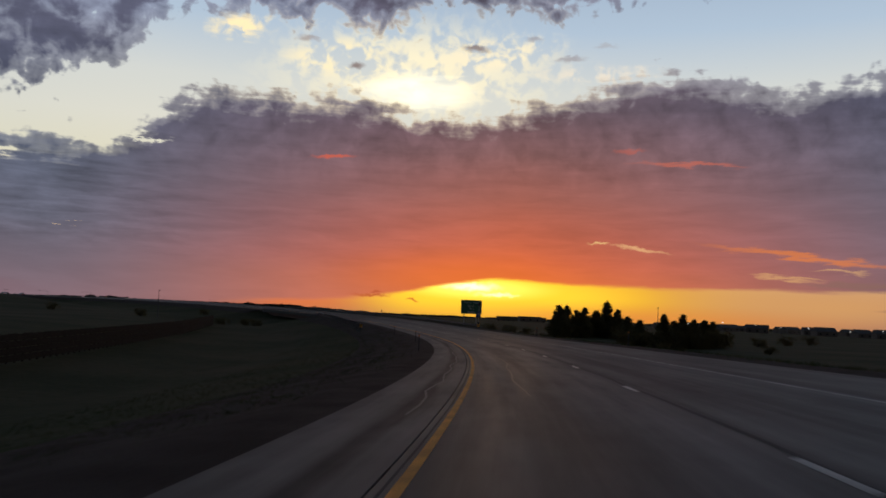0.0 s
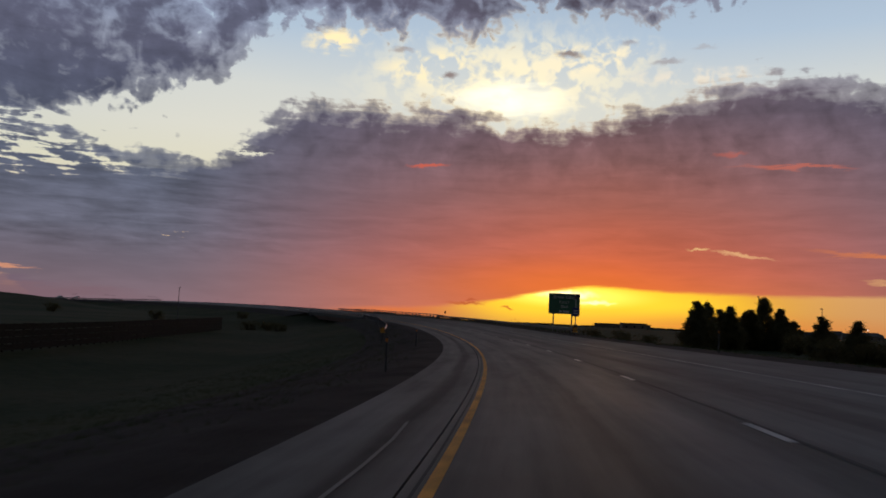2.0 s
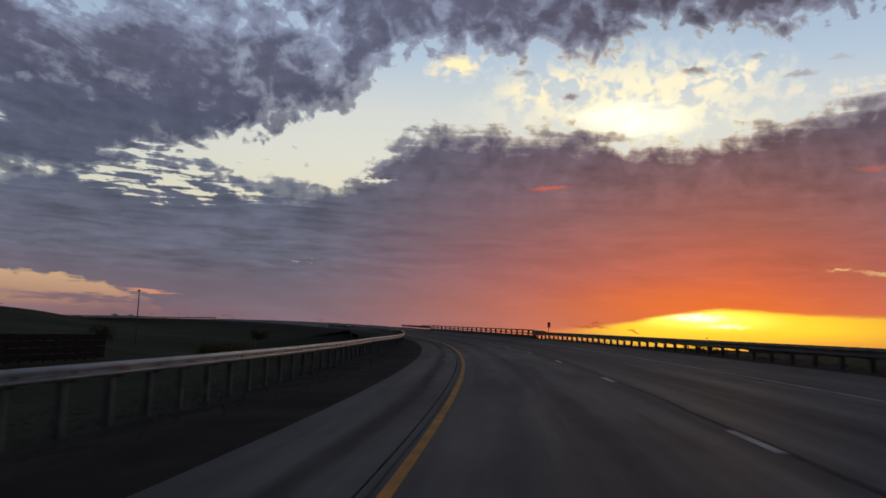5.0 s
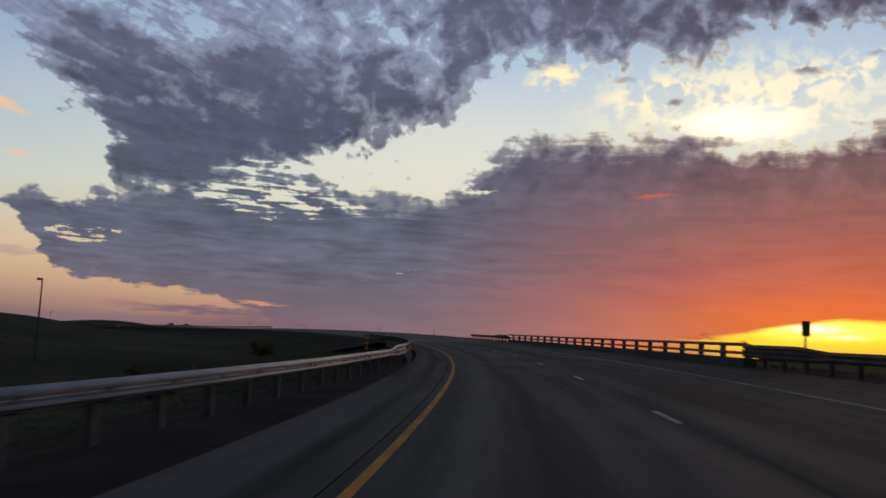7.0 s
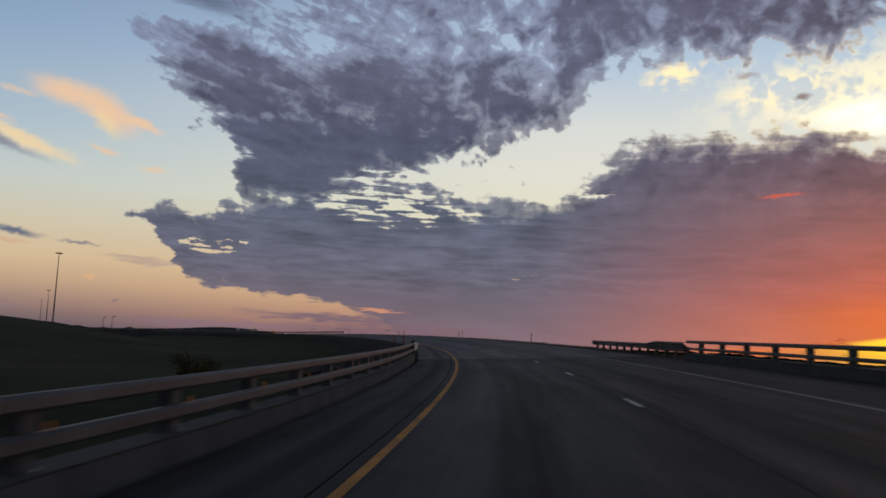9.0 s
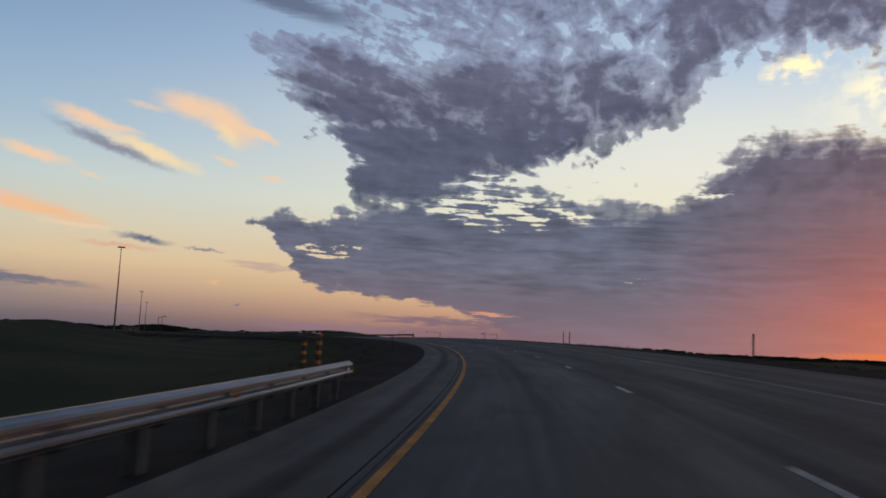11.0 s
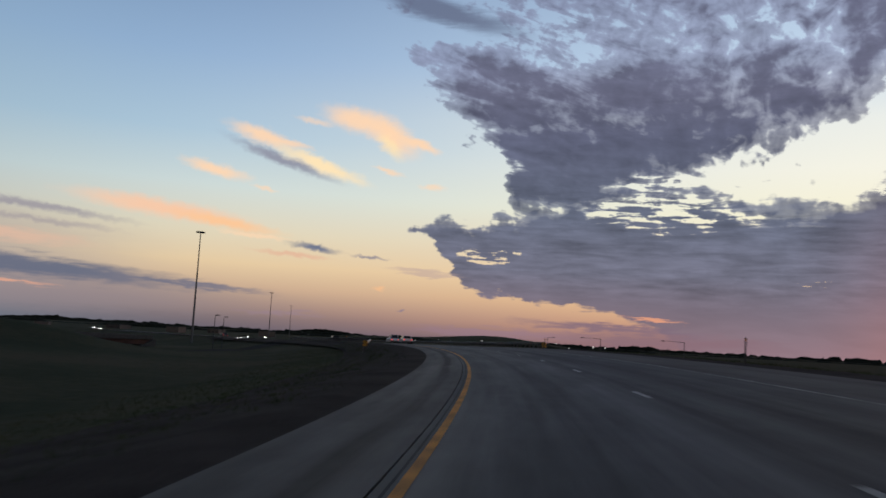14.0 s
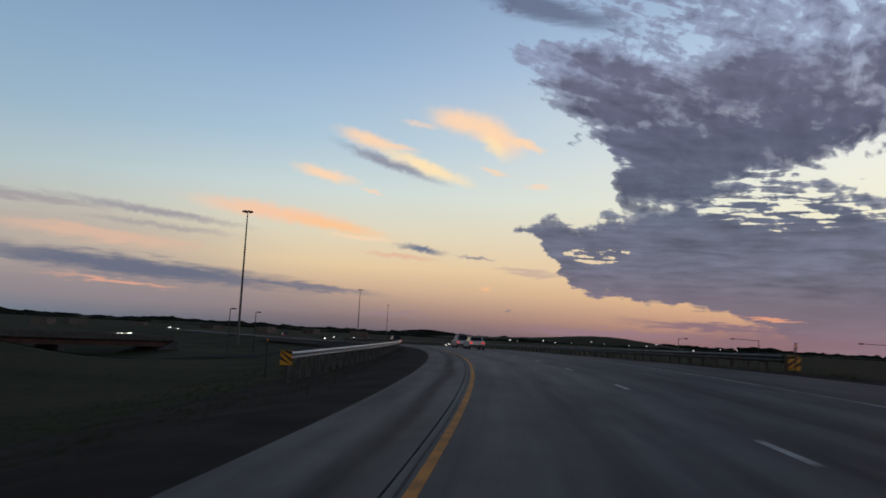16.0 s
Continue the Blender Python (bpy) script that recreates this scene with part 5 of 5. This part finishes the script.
def overpass():
    x, y, z = -343.7, 442.0, -2.5
    ob = thing("overpass", (x, y, z - 4.5), "low rust-brown girder overpass on concrete abutments", "bridge")
    m = pose(x, y, z, 0, 0, 110.5)
    part("deck", *moved(bev_box(-26, 26, -5.5, 5.5, -0.4, 0, 0.05), m), concrete, ob)
    for q in (-4.5, -1.5, 1.5, 4.5):
        part("girder", *moved(box(-26, 26, q - 0.2, q + 0.2, -1.7, -0.41), m), girder_red, ob, "rust-brown steel girder")
    for q in (-5.3, 5.3):
        part("parapet", *moved(bev_box(-26, 26, q - 0.15, q + 0.15, 0.004, 0.8, 0.03), m), concrete, ob)
    for sx in (-1, 1):
        v = [(sx * 26, -5.5, -0.41), (sx * 26, 5.5, -0.41), (sx * 15, -5.5, -5.5), (sx * 15, 5.5, -5.5), (sx * 27, -5.5, -5.5), (sx * 27, 5.5, -5.5), (sx * 27, -5.5, -0.41), (sx * 27, 5.5, -0.41)]
        part("abutment", *moved((v, [(0, 1, 3, 2), (0, 2, 4, 6), (1, 7, 5, 3), (6, 4, 5, 7), (0, 6, 7, 1), (2, 3, 5, 4)]), m), concrete, ob, "sloping concrete abutment")
    part("pier", *moved(bev_box(-0.6, 0.6, -4.5, 4.5, -5.5, -1.71, 0.1), m), concrete, ob)


overpass()


# ---- vehicles ----
def make_car(name, paint, label, tall, length, group, front=False):
    """A car on its wheels at the origin, heading along +y."""
    ob = thing(name, (0, 0, 0), label, "car", group)
    w, L, H = 0.9, length / 2, tall
    bm = bmesh.new()
    side = [(-L, 0.35), (-L - 0.03, 0.62), (-L + 0.05, 0.95), (-L + 0.35, 0.98), (L * 0.35, 0.96), (L - 0.25, 0.86), (L, 0.66), (L, 0.33)]
    rows = []
    for x, k in ((-w, 0.94), (-w * 0.96, 1.0), (w * 0.96, 1.0), (w, 0.94)):
        rows.append([bm.verts.new((x, y * (0.985 if abs(x) == w else 1.0), 0.33 + (z - 0.33) * k)) for y, z in side])
    for a, b in zip(rows, rows[1:]):
        for i in range(len(side)):
            j = (i + 1) % len(side)
            bm.faces.new((a[i], a[j], b[j], b[i]))
    bm.faces.new(rows[0][::-1])
    bm.faces.new(rows[-1])
    bmesh.ops.recalc_face_normals(bm, faces=list(bm.faces))
    bm.verts.index_update()
    v, f = [tuple(p.co) for p in bm.verts], [tuple(p.index for p in q.verts) for q in bm.faces]
    bm.free()
    body = part("body", v, f, paint, ob)
    back = -L + (0.12 if tall > 1.6 else 0.55)
    cab = [(-0.80, back, 0.94), (0.80, back, 0.94), (0.80, L * 0.42, 0.94), (-0.80, L * 0.42, 0.94), (-0.66, back + 0.35, H), (0.66, back + 0.35, H), (0.66, L * 0.02, H), (-0.66, L * 0.02, H)]
    part("cabin", cab, [(0, 4, 5, 1), (1, 5, 6, 2), (2, 6, 7, 3), (3, 7, 4, 0), (4, 7, 6, 5)], paint, ob)
    for q, n in (((0, 1, 5, 4), "rear_window"), ((2, 3, 7, 6), "windscreen"), ((1, 2, 6, 5), "side_window"), ((3, 0, 4, 7), "side_window")):
        c = [Vector(cab[i]) for i in q]
        mid = sum(c, Vector()) / 4
        nr = (c[1] - c[0]).cross(c[3] - c[0]).normalized()
        part(n, [tuple(mid + (p - mid) * 0.84 + nr * 0.012) for p in c], [(0, 1, 2, 3)], car_glass, ob, "dark window glass")
    for x in (-0.80, 0.80):
        for y in (-L * 0.62, L * 0.62):
            wh = part("wheel", *tube([(x - 0.10, y, 0.33), (x + 0.10, y, 0.33)], 0.33, 14), rubber, ob)
            part("rim", *tube([(x - 0.112, y, 0.33), (x + 0.112, y, 0.33)], 0.20, 10), galvanised, wh)
    for x in (-0.68, 0.68):
        part("tail_lamp", *bev_box(x - 0.14, x + 0.14, -L - 0.05, -L + 0.06, 0.66, 0.84, 0.02), tail_red, ob, "lit red tail lamp")
        part("headlamp", *bev_box(x - 0.15, x + 0.15, L - 0.05, L + 0.03, 0.58, 0.74, 0.02), head_white if front else car_glass, ob, "lit white headlamp" if front else "")
    part("bumper", *bev_box(-0.86, 0.86, -L - 0.08, -L + 0.02, 0.36, 0.52, 0.03), dark_steel, ob)
    return ob


suv = make_car("car", car_silver, "silver sport utility car driving away along the road", 1.75, 4.6, "cars ahead on the road")
sedan = make_car("car", car_white, "white saloon car driving away along the road", 1.45, 4.5, "cars ahead on the road")
dark = make_car("car", car_dark, "dark car driving away along the road", 1.5, 4.5, "cars ahead on the road")


def on_road(s, l):
    p = at(s, l, 0)
    q = at(s, l, 1) - p
    fw = at(s + 1, l, 0) - p
    y = Vector(fw).normalized()
    z = Vector(q).normalized()
    x = y.cross(z).normalized()
    return Matrix(((x.x, y.x, z.x, p[0]), (x.y, y.y, z.y, p[1]), (x.z, y.z, z.z, p[2] + 0.01), (0, 0, 0, 1)))


for first, spots in ((suv, ((574.5, 6.2),)), (sedan, ((557.5, 5.2),)), (dark, ((628, 5.4), (742, 5.5)))):
    for i, (s, l) in enumerate(spots):
        if i == 0:
            first.matrix_basis = on_road(s, l)
        else:
            copy_thing(first, on_road(s, l))
oncoming = make_car("car", car_dark, "far car with lit headlamps coming along the plain", 1.5, 4.5, "far oncoming cars", True)
for i, (x, y) in enumerate(((-549, 502), (-562, 509), (-660, 663), (-689, 694), (-649, 556), (-640, 549), (-613, 633), (-573, 695), (-585, 706), (-430, 577))):
    a = math.degrees(math.atan2(x + 130, y - 390))
    m = pose(x, y, land_z(x, y) + 0.02, 0, 0, -a + 180)
    if i == 0:
        oncoming.matrix_basis = m
    else:
        copy_thing(oncoming, m)
for s, l in ((397, 11.9), (396.2, 12.3), (440, 12.0), (352, 11.9), (60, 11.9), (100, 11.9)):
    delineator(s, l)
